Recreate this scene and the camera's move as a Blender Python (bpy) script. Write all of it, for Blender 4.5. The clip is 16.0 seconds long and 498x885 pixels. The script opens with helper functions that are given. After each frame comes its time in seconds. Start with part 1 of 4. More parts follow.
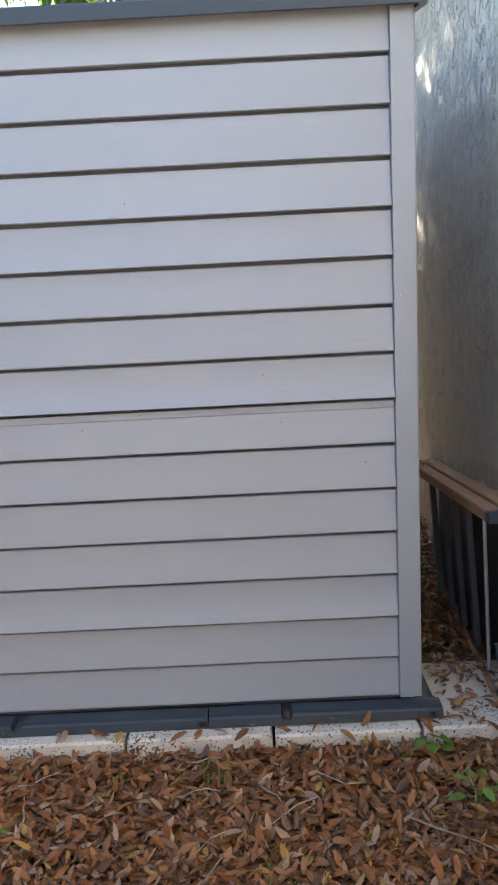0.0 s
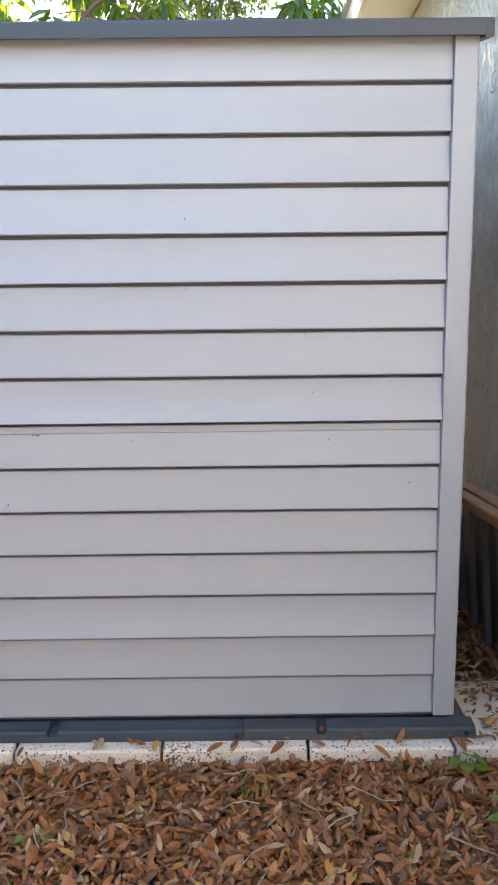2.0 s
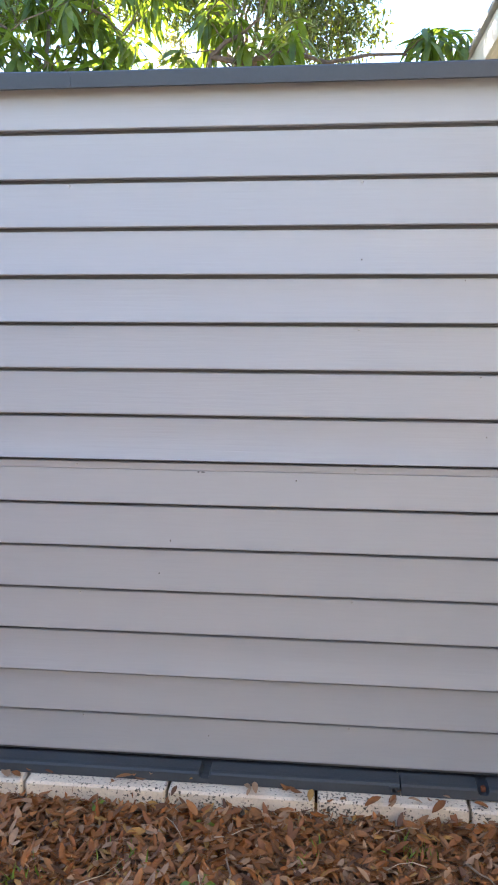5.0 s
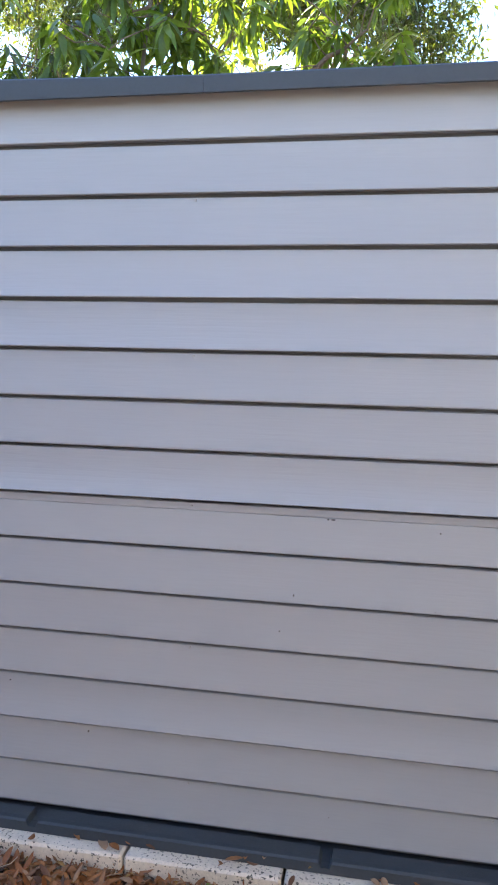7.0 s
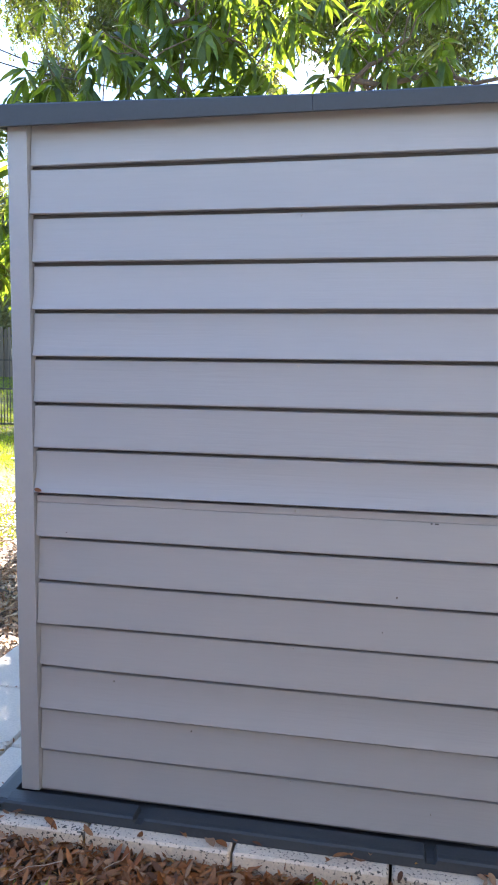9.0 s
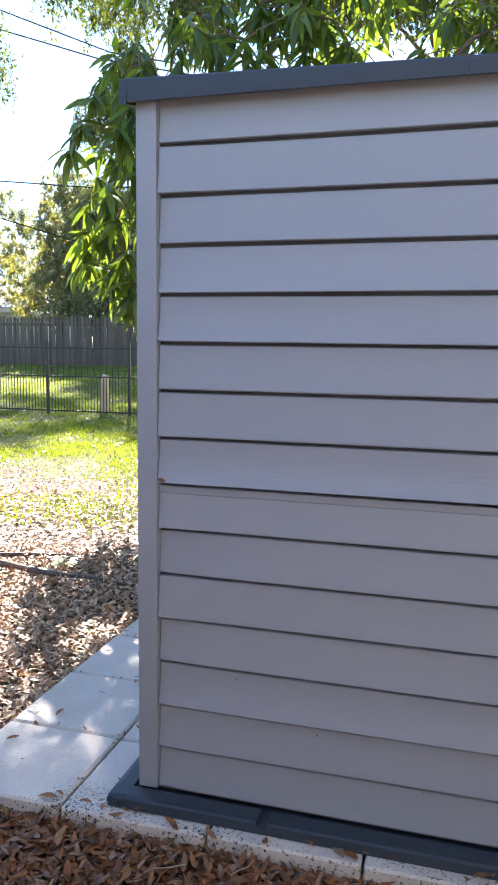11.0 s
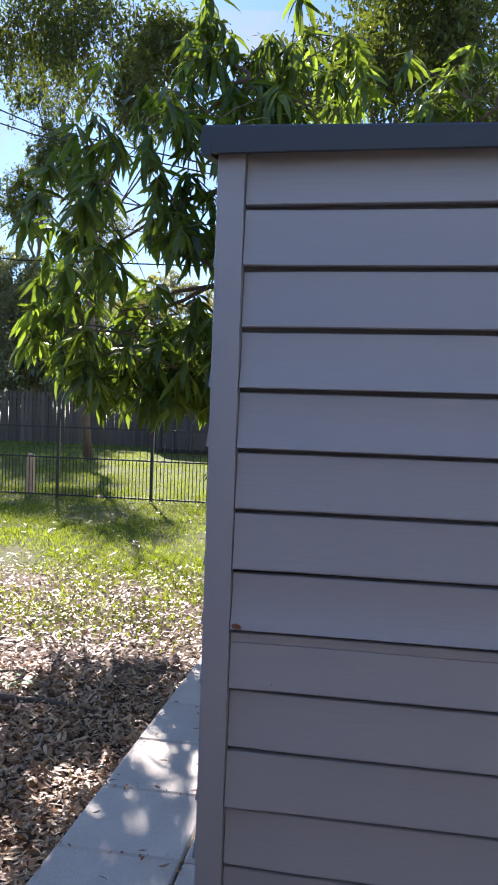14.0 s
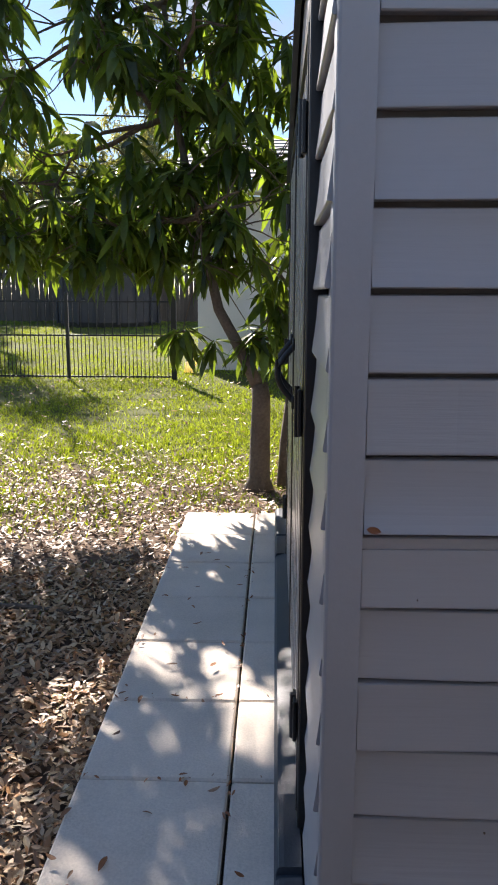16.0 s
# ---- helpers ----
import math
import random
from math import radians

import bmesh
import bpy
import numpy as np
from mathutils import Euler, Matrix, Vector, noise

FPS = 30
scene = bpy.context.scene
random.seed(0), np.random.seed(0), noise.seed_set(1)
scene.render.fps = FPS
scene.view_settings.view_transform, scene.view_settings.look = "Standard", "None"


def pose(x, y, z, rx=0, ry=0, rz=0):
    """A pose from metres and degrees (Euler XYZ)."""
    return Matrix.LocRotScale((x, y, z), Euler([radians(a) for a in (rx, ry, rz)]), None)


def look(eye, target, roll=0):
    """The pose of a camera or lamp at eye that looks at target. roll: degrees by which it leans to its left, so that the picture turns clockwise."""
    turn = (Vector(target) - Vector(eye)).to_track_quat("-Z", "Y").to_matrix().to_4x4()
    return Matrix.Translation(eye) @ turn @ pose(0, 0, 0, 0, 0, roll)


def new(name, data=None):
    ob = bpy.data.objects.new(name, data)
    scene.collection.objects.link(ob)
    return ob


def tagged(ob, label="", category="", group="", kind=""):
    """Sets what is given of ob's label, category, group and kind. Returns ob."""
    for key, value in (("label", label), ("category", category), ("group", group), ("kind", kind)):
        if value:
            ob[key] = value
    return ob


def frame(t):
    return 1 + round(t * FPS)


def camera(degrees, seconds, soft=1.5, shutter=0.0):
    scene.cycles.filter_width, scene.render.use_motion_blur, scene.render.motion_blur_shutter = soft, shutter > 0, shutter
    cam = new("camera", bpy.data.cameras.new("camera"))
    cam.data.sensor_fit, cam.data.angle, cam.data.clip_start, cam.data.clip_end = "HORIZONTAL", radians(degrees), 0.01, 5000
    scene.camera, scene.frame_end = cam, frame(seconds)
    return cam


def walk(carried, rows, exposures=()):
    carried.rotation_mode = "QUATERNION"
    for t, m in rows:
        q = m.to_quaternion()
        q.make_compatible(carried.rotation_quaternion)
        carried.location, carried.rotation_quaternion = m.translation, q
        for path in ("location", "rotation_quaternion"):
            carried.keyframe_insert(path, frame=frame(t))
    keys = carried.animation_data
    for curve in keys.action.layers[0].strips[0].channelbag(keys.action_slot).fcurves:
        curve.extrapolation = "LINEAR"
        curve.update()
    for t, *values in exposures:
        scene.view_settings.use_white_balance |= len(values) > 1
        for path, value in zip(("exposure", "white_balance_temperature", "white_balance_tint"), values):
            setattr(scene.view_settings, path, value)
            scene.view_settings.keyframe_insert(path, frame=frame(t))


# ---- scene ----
cam = camera(36.0, 16.0, soft=1.9)
PATH = [
    (0, (0.1391, 0.0397, 1.197), (0.1183, 2.008, 0.8436), -2.9),
    (0.5, (0.1527, 0.0357, 1.179), (0.1585, 1.991, 0.7596), -2.9),
    (1, (0.1255, 0.0426, 1.182), (0.1429, 1.997, 0.7568), -2.4),
    (1.5, (0.0545, 0.0436, 1.216), (0.0718, 2.005, 0.8269), -1.5),
    (2, (-0.0145, 0.0246, 1.24), (-0.0082, 1.994, 0.8921), -0.6),
    (2.5, (-0.0775, 0.0036, 1.25), (-0.0893, 1.974, 0.9121), 0.1),
    (3, (-0.137, -0.0074, 1.255), (-0.1555, 1.961, 0.8989), 0.4),
    (3.5, (-0.1405, 0.0226, 1.232), (-0.2004, 1.988, 0.87), 0.2),
    (4, (-0.1955, 0.0387, 1.253), (-0.2847, 2.005, 0.8948), -0.0),
    (4.5, (-0.2433, 0.0427, 1.264), (-0.3728, 2.013, 0.946), -0.0),
    (5, (-0.2548, 0.0486, 1.276), (-0.4487, 2.02, 0.995), 0.3),
    (7.5, (-0.5233, 0.274, 1.304), (-0.8988, 2.225, 1.073), 1.1),
    (8, (-0.5923, 0.223, 1.312), (-0.9658, 2.174, 1.082), 0.7),
    (8.5, (-0.6447, 0.178, 1.319), (-1.014, 2.13, 1.091), 0.5),
    (9, (-0.6724, 0.157, 1.312), (-1.059, 2.106, 1.087), 0.7),
    (9.5, (-0.7078, 0.137, 1.298), (-1.107, 2.083, 1.067), 0.9),
    (10, (-0.723, 0.151, 1.293), (-1.193, 2.076, 1.024), 1.2),
    (12.5, (-1.171, 0.3619, 1.358), (-1.744, 2.274, 1.221), 1.1),
    (13, (-1.22, 0.4215, 1.381), (-1.714, 2.358, 1.315), 1.9),
    (13.5, (-1.242, 0.4983, 1.37), (-1.655, 2.454, 1.333), 2.2),
    (14, (-1.359, 0.5342, 1.356), (-1.688, 2.506, 1.305), 2.0),
    (14.5, (-1.556, 0.5651, 1.343), (-1.81, 2.546, 1.243), 1.3),
    (15, (-1.667, 0.654, 1.323), (-1.858, 2.637, 1.142), 0.8),
    (15.5, (-1.728, 0.838, 1.34), (-1.865, 2.814, 1.067), 0.5),
    (16, (-1.775, 0.926, 1.295), (-1.84, 2.889, 0.916), 0.2),
]

EXPOSURES = [(0, 3.57, 5950, 10), (0.5, 3.92, 6100, 10), (1, 4.06, 6150, 10), (2.5, 3.9, 6150, 10), (3, 3.82, 6150, 10), (3.5, 3.70, 6200, 11), (4, 3.86, 6250, 11), (5, 3.68, 6050, 12), (8, 3.4, 5800, 13), (10, 3.06, 5600, 14),
             (12.5, 2.3, 5400, 18), (13.5, 1.9, 5320, 20), (14.5, 1.88, 5350, 18), (15, 2.08, 5400, 16), (15.5, 2.06, 5480, 16), (16, 1.74, 5720, 16)]
walk(cam, [(t, look(eye, target, roll)) for t, eye, target, roll in PATH], EXPOSURES)

# ---- light ----
SUN_AZ, SUN_EL = radians(24.0), radians(33.0)      # to the left of +y, above the horizon
world = bpy.data.worlds.new("world")
scene.world = world
world.use_nodes = True
wn = world.node_tree.nodes
sky = wn.new("ShaderNodeTexSky")
sky.sky_type = "NISHITA"
sky.sun_disc = False
sky.sun_elevation, sky.sun_rotation = SUN_EL, -SUN_AZ
sky.air_density, sky.dust_density, sky.ozone_density = 1.0, 0.08, 1.5
wn["Background"].inputs[1].default_value = 0.05
world.node_tree.links.new(sky.outputs[0], wn["Background"].inputs[0])
SUN_DIR = Vector((-math.sin(SUN_AZ) * math.cos(SUN_EL), math.cos(SUN_AZ) * math.cos(SUN_EL), math.sin(SUN_EL)))
sun_data = bpy.data.lights.new("sun", "SUN")
sun_data.energy, sun_data.angle, sun_data.color = 5.0, radians(0.6), (1.0, 0.85, 0.66)
sun = new("sun", sun_data)
sun.matrix_world = Matrix.Translation((-10, 20, 20)) @ (-SUN_DIR).to_track_quat("-Z", "Y").to_matrix().to_4x4()


# ---- materials ----
def mat(name, base, rough=0.6, metal=0.0, var=0.12, scale=6.0, fine=90.0, bump=0.15, stretch=(1, 1, 1), tint=None, island=0.0, rand=0.0,
        translucent=0.0, sheen=0.0, bump_scale=None, spec=0.5, coords="Object"):
    """A procedural surface: two scales of noise in colour, noise in roughness, fine bump."""
    m = bpy.data.materials.new(name)
    m.use_nodes = True
    nt = m.node_tree
    n, l = nt.nodes, nt.links
    p = n["Principled BSDF"]
    tc = n.new("ShaderNodeTexCoord")
    mp = n.new("ShaderNodeMapping")
    mp.inputs["Scale"].default_value = stretch
    l.new(tc.outputs[coords], mp.inputs["Vector"])
    big, small = n.new("ShaderNodeTexNoise"), n.new("ShaderNodeTexNoise")
    for t, s, d in ((big, scale, 4), (small, fine, 3)):
        t.inputs["Scale"].default_value = s
        t.inputs["Detail"].default_value = d
        l.new(mp.outputs[0], t.inputs["Vector"])
    add = n.new("ShaderNodeMath")
    add.operation = "ADD"
    l.new(big.outputs["Fac"], add.inputs[0])
    l.new(small.outputs["Fac"], add.inputs[1])
    ramp = n.new("ShaderNodeMapRange")
    ramp.inputs["From Min"].default_value, ramp.inputs["From Max"].default_value = 0.6, 1.4
    l.new(add.outputs[0], ramp.inputs["Value"])
    mix = n.new("ShaderNodeMix")
    mix.data_type = "RGBA"
    lo = tint or tuple(c * (1 - var) for c in base)
    hi = tuple(min(1, c * (1 + var)) for c in base)
    mix.inputs["A"].default_value, mix.inputs["B"].default_value = (*lo, 1), (*hi, 1)
    l.new(ramp.outputs[0], mix.inputs["Factor"])
    col = mix.outputs["Result"]
    if island or rand:
        hsv = n.new("ShaderNodeHueSaturation")
        mr = n.new("ShaderNodeMapRange")
        amount = island or rand
        mr.inputs["To Min"].default_value, mr.inputs["To Max"].default_value = 1 - amount, 1 + amount
        if island:
            l.new(n.new("ShaderNodeNewGeometry").outputs["Random Per Island"], mr.inputs["Value"])
        else:
            l.new(n.new("ShaderNodeObjectInfo").outputs["Random"], mr.inputs["Value"])
        l.new(mr.outputs[0], hsv.inputs["Value"])
        l.new(col, hsv.inputs["Color"])
        col = hsv.outputs["Color"]
    l.new(col, p.inputs["Base Color"])
    rr = n.new("ShaderNodeMapRange")
    rr.inputs["To Min"].default_value, rr.inputs["To Max"].default_value = max(0, rough - 0.08), min(1, rough + 0.08)
    l.new(big.outputs["Fac"], rr.inputs["Value"])
    l.new(rr.outputs[0], p.inputs["Roughness"])
    p.inputs["Metallic"].default_value = metal
    p.inputs["Specular IOR Level"].default_value = spec
    if bump:
        b = n.new("ShaderNodeBump")
        b.inputs["Strength"].default_value = bump
        b.inputs["Distance"].default_value = 0.01
        l.new(small.outputs["Fac"], b.inputs["Height"])
        l.new(b.outputs[0], p.inputs["Normal"])
    if translucent:
        tr, ms = n.new("ShaderNodeBsdfTranslucent"), n.new("ShaderNodeMixShader")
        bright = n.new("ShaderNodeMix")
        bright.data_type, bright.blend_type = "RGBA", "MULTIPLY"
        bright.inputs["Factor"].default_value = 1.0
        bright.inputs["B"].default_value = (3.3, 2.6, 0.55, 1)
        l.new(col, bright.inputs["A"])
        l.new(bright.outputs["Result"], tr.inputs["Color"])
        ms.inputs[0].default_value = translucent
        l.new(p.outputs[0], ms.inputs[1])
        l.new(tr.outputs[0], ms.inputs[2])
        l.new(ms.outputs[0], n["Material Output"].inputs["Surface"])
    return m


def palette(m, colours):
    """Colours a material's pieces one by one from a small palette."""
    nt = m.node_tree
    n, l = nt.nodes, nt.links
    ramp = n.new("ShaderNodeValToRGB")
    ramp.color_ramp.interpolation = "CONSTANT"
    e = ramp.color_ramp.elements
    while len(e) < len(colours):
        e.new(0.5)
    for i, c in enumerate(colours):
        e[i].position = i / len(colours)
        e[i].color = (*c, 1)
    l.new(n.new("ShaderNodeNewGeometry").outputs["Random Per Island"], ramp.inputs[0])
    mixes = [k for k in n if k.type == "MIX" and k.blend_type == "MIX"]
    mul = n.new("ShaderNodeMix")
    mul.data_type, mul.blend_type = "RGBA", "MULTIPLY"
    mul.inputs["Factor"].default_value = 1.0
    src = mixes[0].outputs["Result"]
    targets = [k.to_socket for k in l if k.from_socket == src]
    l.new(src, mul.inputs["A"])
    l.new(ramp.outputs["Color"], mul.inputs["B"])
    for t in targets:
        l.new(mul.outputs["Result"], t)
    return m


M_VINYL = mat("grey_vinyl", (0.372, 0.386, 0.408), 0.37, var=0.03, scale=1.6, fine=34, bump=0.06, stretch=(0.25, 1, 5.0), rand=0.035)
M_SHEATH = mat("grey_sheathing", (0.2, 0.2, 0.205), 0.8, var=0.1, bump=0.0)
M_TRIM = mat("grey_vinyl_trim", (0.36, 0.375, 0.395), 0.45, var=0.03, scale=3, fine=120, bump=0.04)
M_DARK = mat("dark_slate_resin", (0.034, 0.044, 0.056), 0.48, var=0.18, scale=7, fine=140, bump=0.08)
M_FASCIA = mat("slate_painted_metal", (0.029, 0.039, 0.058), 0.42, var=0.1, scale=5, fine=120, bump=0.05)
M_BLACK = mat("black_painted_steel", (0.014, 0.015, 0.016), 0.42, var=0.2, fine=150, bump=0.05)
M_SCREW = mat("galvanised_screw", (0.42, 0.42, 0.41), 0.4, 0.2, var=0.2, bump=0.0)
M_RUST = mat("rusty_clip", (0.16, 0.05, 0.02), 0.8, var=0.4, fine=200)
M_CONC = mat("pale_concrete", (0.71, 0.635, 0.53), 0.85, var=0.16, scale=5, fine=160, bump=0.25, rand=0.05)
M_STUCCO = mat("stucco", (0.70, 0.63, 0.52), 0.75, var=0.12, scale=1.3, fine=14, bump=0.0)
M_UPRIGHT = mat("dull_grey_steel", (0.105, 0.11, 0.12), 0.5, 0.2, var=0.2, scale=6, fine=120, bump=0.05)
M_WOODTOP = mat("weathered_tan_wood", (0.40, 0.22, 0.11), 0.65, var=0.3, scale=5, fine=60, bump=0.3, stretch=(8, 0.8, 8))
M_PICKET = mat("grey_weathered_boards", (0.105, 0.092, 0.075), 0.85, var=0.35, scale=3, fine=40, bump=0.3, stretch=(6, 6, 0.7), rand=0.22)
M_BARK = mat("grey_brown_bark", (0.13, 0.095, 0.065), 0.9, var=0.4, scale=9, fine=70, bump=0.8, stretch=(1, 1, 0.4))
M_SMOOTHBARK = mat("smooth_brown_bark", (0.115, 0.092, 0.068), 0.85, var=0.4, scale=7, fine=60, bump=0.8)
M_DOOR = mat("grey_door_steel", (0.26, 0.265, 0.265), 0.28, var=0.05, scale=3, fine=60, bump=0.03)
M_ROOT = mat("grey_root_bark", (0.14, 0.11, 0.08), 0.9, var=0.35, scale=9, fine=70, bump=0.7)
M_MANGO = mat("mango_leaf", (0.062, 0.110, 0.026), 0.32, var=0.3, scale=4, fine=60, bump=0.05, island=0.55, translucent=0.46)
M_OAK = mat("oak_leaf", (0.055, 0.085, 0.025), 0.5, var=0.3, scale=1, fine=20, bump=0.0, island=0.4, translucent=0.3)
# paler and greyer than foliage: distant haze is put into the colour
M_FARLEAF = mat("far_leaf_with_haze", (0.15, 0.18, 0.115), 0.5, var=0.3, scale=1, fine=20, bump=0.0, island=0.4, translucent=0.3)
M_GRASS = mat("lawn_grass", (0.125, 0.19, 0.03), 0.6, spec=0.2, var=0.3, scale=0.8, fine=9, bump=0.0, island=0.45, translucent=0.35)
M_WEED = mat("fresh_weed_leaf", (0.12, 0.21, 0.035), 0.45, var=0.25, fine=60, bump=0.05, island=0.2, translucent=0.3)
M_TWIG = mat("dry_twig", (0.26, 0.20, 0.14), 0.85, var=0.3, fine=90, bump=0.2)
M_LITTER = palette(mat("fallen_brown_leaf", (0.95, 0.95, 0.95), 0.45, var=0.3, scale=20, fine=150, bump=0.15, spec=0.3),
                   [(0.310, 0.118, 0.036), (0.236, 0.091, 0.031), (0.347, 0.153, 0.057), (0.454, 0.279, 0.162), (0.409, 0.180, 0.064), (0.297, 0.147, 0.064), (0.137, 0.065, 0.034),
                    (0.372, 0.140, 0.040), (0.386, 0.242, 0.145), (0.261, 0.102, 0.036), (0.335, 0.135, 0.044), (0.198, 0.087, 0.039), (0.385, 0.169, 0.060), (0.286, 0.107, 0.034),
                    (0.224, 0.113, 0.057), (0.444, 0.251, 0.072)])
M_DRYLITTER = palette(mat("bleached_fallen_leaf", (0.9, 0.9, 0.9), 0.5, var=0.25, scale=20, fine=150, bump=0.1),
                      [(0.595, 0.432, 0.252), (0.480, 0.324, 0.178), (0.384, 0.243, 0.126), (0.672, 0.513, 0.318), (0.278, 0.171, 0.089), (0.538, 0.351, 0.185), (0.442, 0.234, 0.104), (0.576, 0.450, 0.281)])
M_PATHLITTER = palette(mat("pale_brown_fallen_leaf", (0.9, 0.9, 0.9), 0.5, var=0.25, scale=20, fine=150, bump=0.15),
                       [(0.688, 0.459, 0.237), (0.559, 0.345, 0.163), (0.774, 0.564, 0.309), (0.463, 0.282, 0.130), (0.613, 0.397, 0.196), (0.355, 0.209, 0.101), (0.710, 0.522, 0.293), (0.538, 0.282, 0.114)])
M_WHITEWALL = mat("white_painted_wall", (0.72, 0.72, 0.70), 0.7, var=0.06, scale=2, fine=60, bump=0.1)
M_SHINGLE = mat("pale_grey_shingle", (0.42, 0.41, 0.39), 0.8, var=0.2, scale=4, fine=40, bump=0.3, rand=0.12)
M_SOFFIT = mat("cream_soffit", (0.70, 0.66, 0.58), 0.6, var=0.05, scale=3, fine=60, bump=0.05)
M_CLOTH = mat("charcoal_cover", (0.05, 0.052, 0.058), 0.8, var=0.2, scale=4, fine=60, bump=0.2)
M_PALEWOOD = mat("sawn_pale_wood", (0.58, 0.43, 0.29), 0.75, var=0.25, scale=6, fine=50, bump=0.2, stretch=(5, 5, 1))
# near black, so the added light-blocking walls throw little back
M_LIGHT_BLOCK = mat("dark_light_block", (0.04, 0.04, 0.042), 0.9, var=0.4, scale=3, fine=25, bump=0.5)
M_WIRE = mat("black_cable", (0.02, 0.02, 0.022), 0.6, var=0.1, bump=0.0)
M_BOTTLE = mat("cloudy_plastic", (0.75, 0.77, 0.78), 0.25, var=0.1, fine=40, bump=0.1, translucent=0.2)


def stucco_relief(m):
    """Knocked-down ridges of a hand-trowelled stucco."""
    n, l = m.node_tree.nodes, m.node_tree.links
    tc, mp = n.new("ShaderNodeTexCoord"), n.new("ShaderNodeMapping")
    mp.inputs["Rotation"].default_value = (radians(25), 0, 0)
    mp.inputs["Scale"].default_value = (1, 1.0, 0.5)
    v, no = n.new("ShaderNodeTexNoise"), n.new("ShaderNodeTexNoise")
    v.inputs["Scale"].default_value, v.inputs["Detail"].default_value, v.inputs["Distortion"].default_value = 26, 5, 1.2
    no.inputs["Scale"].default_value, no.inputs["Detail"].default_value = 5, 2
    l.new(tc.outputs["Object"], mp.inputs[0])
    l.new(mp.outputs[0], v.inputs["Vector"])
    l.new(tc.outputs["Object"], no.inputs["Vector"])
    r = n.new("ShaderNodeMapRange")
    r.inputs["From Min"].default_value, r.inputs["From Max"].default_value = 0.48, 0.62
    l.new(v.outputs["Fac"], r.inputs["Value"])
    mu = n.new("ShaderNodeMath")
    mu.operation = "MULTIPLY"
    l.new(r.outputs[0], mu.inputs[0])
    l.new(no.outputs["Fac"], mu.inputs[1])
    b = n.new("ShaderNodeBump")
    b.inputs["Strength"].default_value, b.inputs["Distance"].default_value = 1.0, 0.03
    l.new(mu.outputs[0], b.inputs["Height"])
    l.new(b.outputs[0], n["Principled BSDF"].inputs["Normal"])


def speckle(m):
    """Dark mildew specks on concrete."""
    n, l = m.node_tree.nodes, m.node_tree.links
    tc = n.new("ShaderNodeTexCoord")
    a, b = n.new("ShaderNodeTexNoise"), n.new("ShaderNodeTexNoise")
    a.inputs["Scale"].default_value, a.inputs["Detail"].default_value = 130, 2
    b.inputs["Scale"].default_value, b.inputs["Detail"].default_value = 3.5, 3
    geo = n.new("ShaderNodeNewGeometry")
    for k in (a, b):
        l.new(geo.outputs["Position"], k.inputs["Vector"])
    sep = n.new("ShaderNodeSeparateXYZ")
    l.new(geo.outputs["Position"], sep.inputs[0])
    edge = n.new("ShaderNodeMapRange")
    edge.inputs["From Min"].default_value, edge.inputs["From Max"].default_value = 2.10, 1.95
    l.new(sep.outputs["Y"], edge.inputs["Value"])
    s = n.new("ShaderNodeMath")
    s.operation = "MULTIPLY_ADD"
    s.inputs[1].default_value = 0.45
    l.new(b.outputs["Fac"], s.inputs[0])
    l.new(a.outputs["Fac"], s.inputs[2])
    r = n.new("ShaderNodeMapRange")
    r.inputs["From Min"].default_value, r.inputs["From Max"].default_value = 0.82, 0.92
    l.new(s.outputs[0], r.inputs["Value"])
    k = n.new("ShaderNodeMath")
    k.operation = "MULTIPLY"
    l.new(r.outputs[0], k.inputs[0])
    l.new(edge.outputs[0], k.inputs[1])
    base = n["Principled BSDF"].inputs["Base Color"].links[0].from_socket
    mx = n.new("ShaderNodeMix")
    mx.data_type = "RGBA"
    mx.inputs["B"].default_value = (0.07, 0.065, 0.055, 1)
    l.new(base, mx.inputs["A"])
    l.new(k.outputs[0], mx.inputs["Factor"])
    l.new(mx.outputs["Result"], n["Principled BSDF"].inputs["Base Color"])


stucco_relief(M_STUCCO)
speckle(M_CONC)


def ground_material():
    m = mat("soil_and_thin_lawn", (0.14, 0.10, 0.07), 0.95, spec=0.1, var=0.35, scale=3, fine=50, bump=0.6)
    n, l = m.node_tree.nodes, m.node_tree.links
    tc, sep = n.new("ShaderNodeTexCoord"), n.new("ShaderNodeSeparateXYZ")
    l.new(tc.outputs["Object"], sep.inputs[0])
    no = n.new("ShaderNodeTexNoise")
    no.inputs["Scale"].default_value, no.inputs["Detail"].default_value = 0.9, 5
    l.new(tc.outputs["Object"], no.inputs["Vector"])
    ma = n.new("ShaderNodeMath")
    ma.operation = "MULTIPLY_ADD"
    ma.inputs[1].default_value = 4.0
    l.new(no.outputs["Fac"], ma.inputs[0])
    l.new(sep.outputs["Y"], ma.inputs[2])
    r = n.new("ShaderNodeMapRange")
    r.inputs["From Min"].default_value, r.inputs["From Max"].default_value = 8.0, 10.0
    l.new(ma.outputs[0], r.inputs["Value"])
    g = n.new("ShaderNodeMix")
    g.data_type = "RGBA"
    g.inputs["B"].default_value = (0.10, 0.11, 0.03, 1)
    base = n["Principled BSDF"].inputs["Base Color"].links[0].from_socket
    l.new(base, g.inputs["A"])
    l.new(r.outputs[0], g.inputs["Factor"])
    l.new(g.outputs["Result"], n["Principled BSDF"].inputs["Base Color"])
    return m


M_GROUND = ground_material()


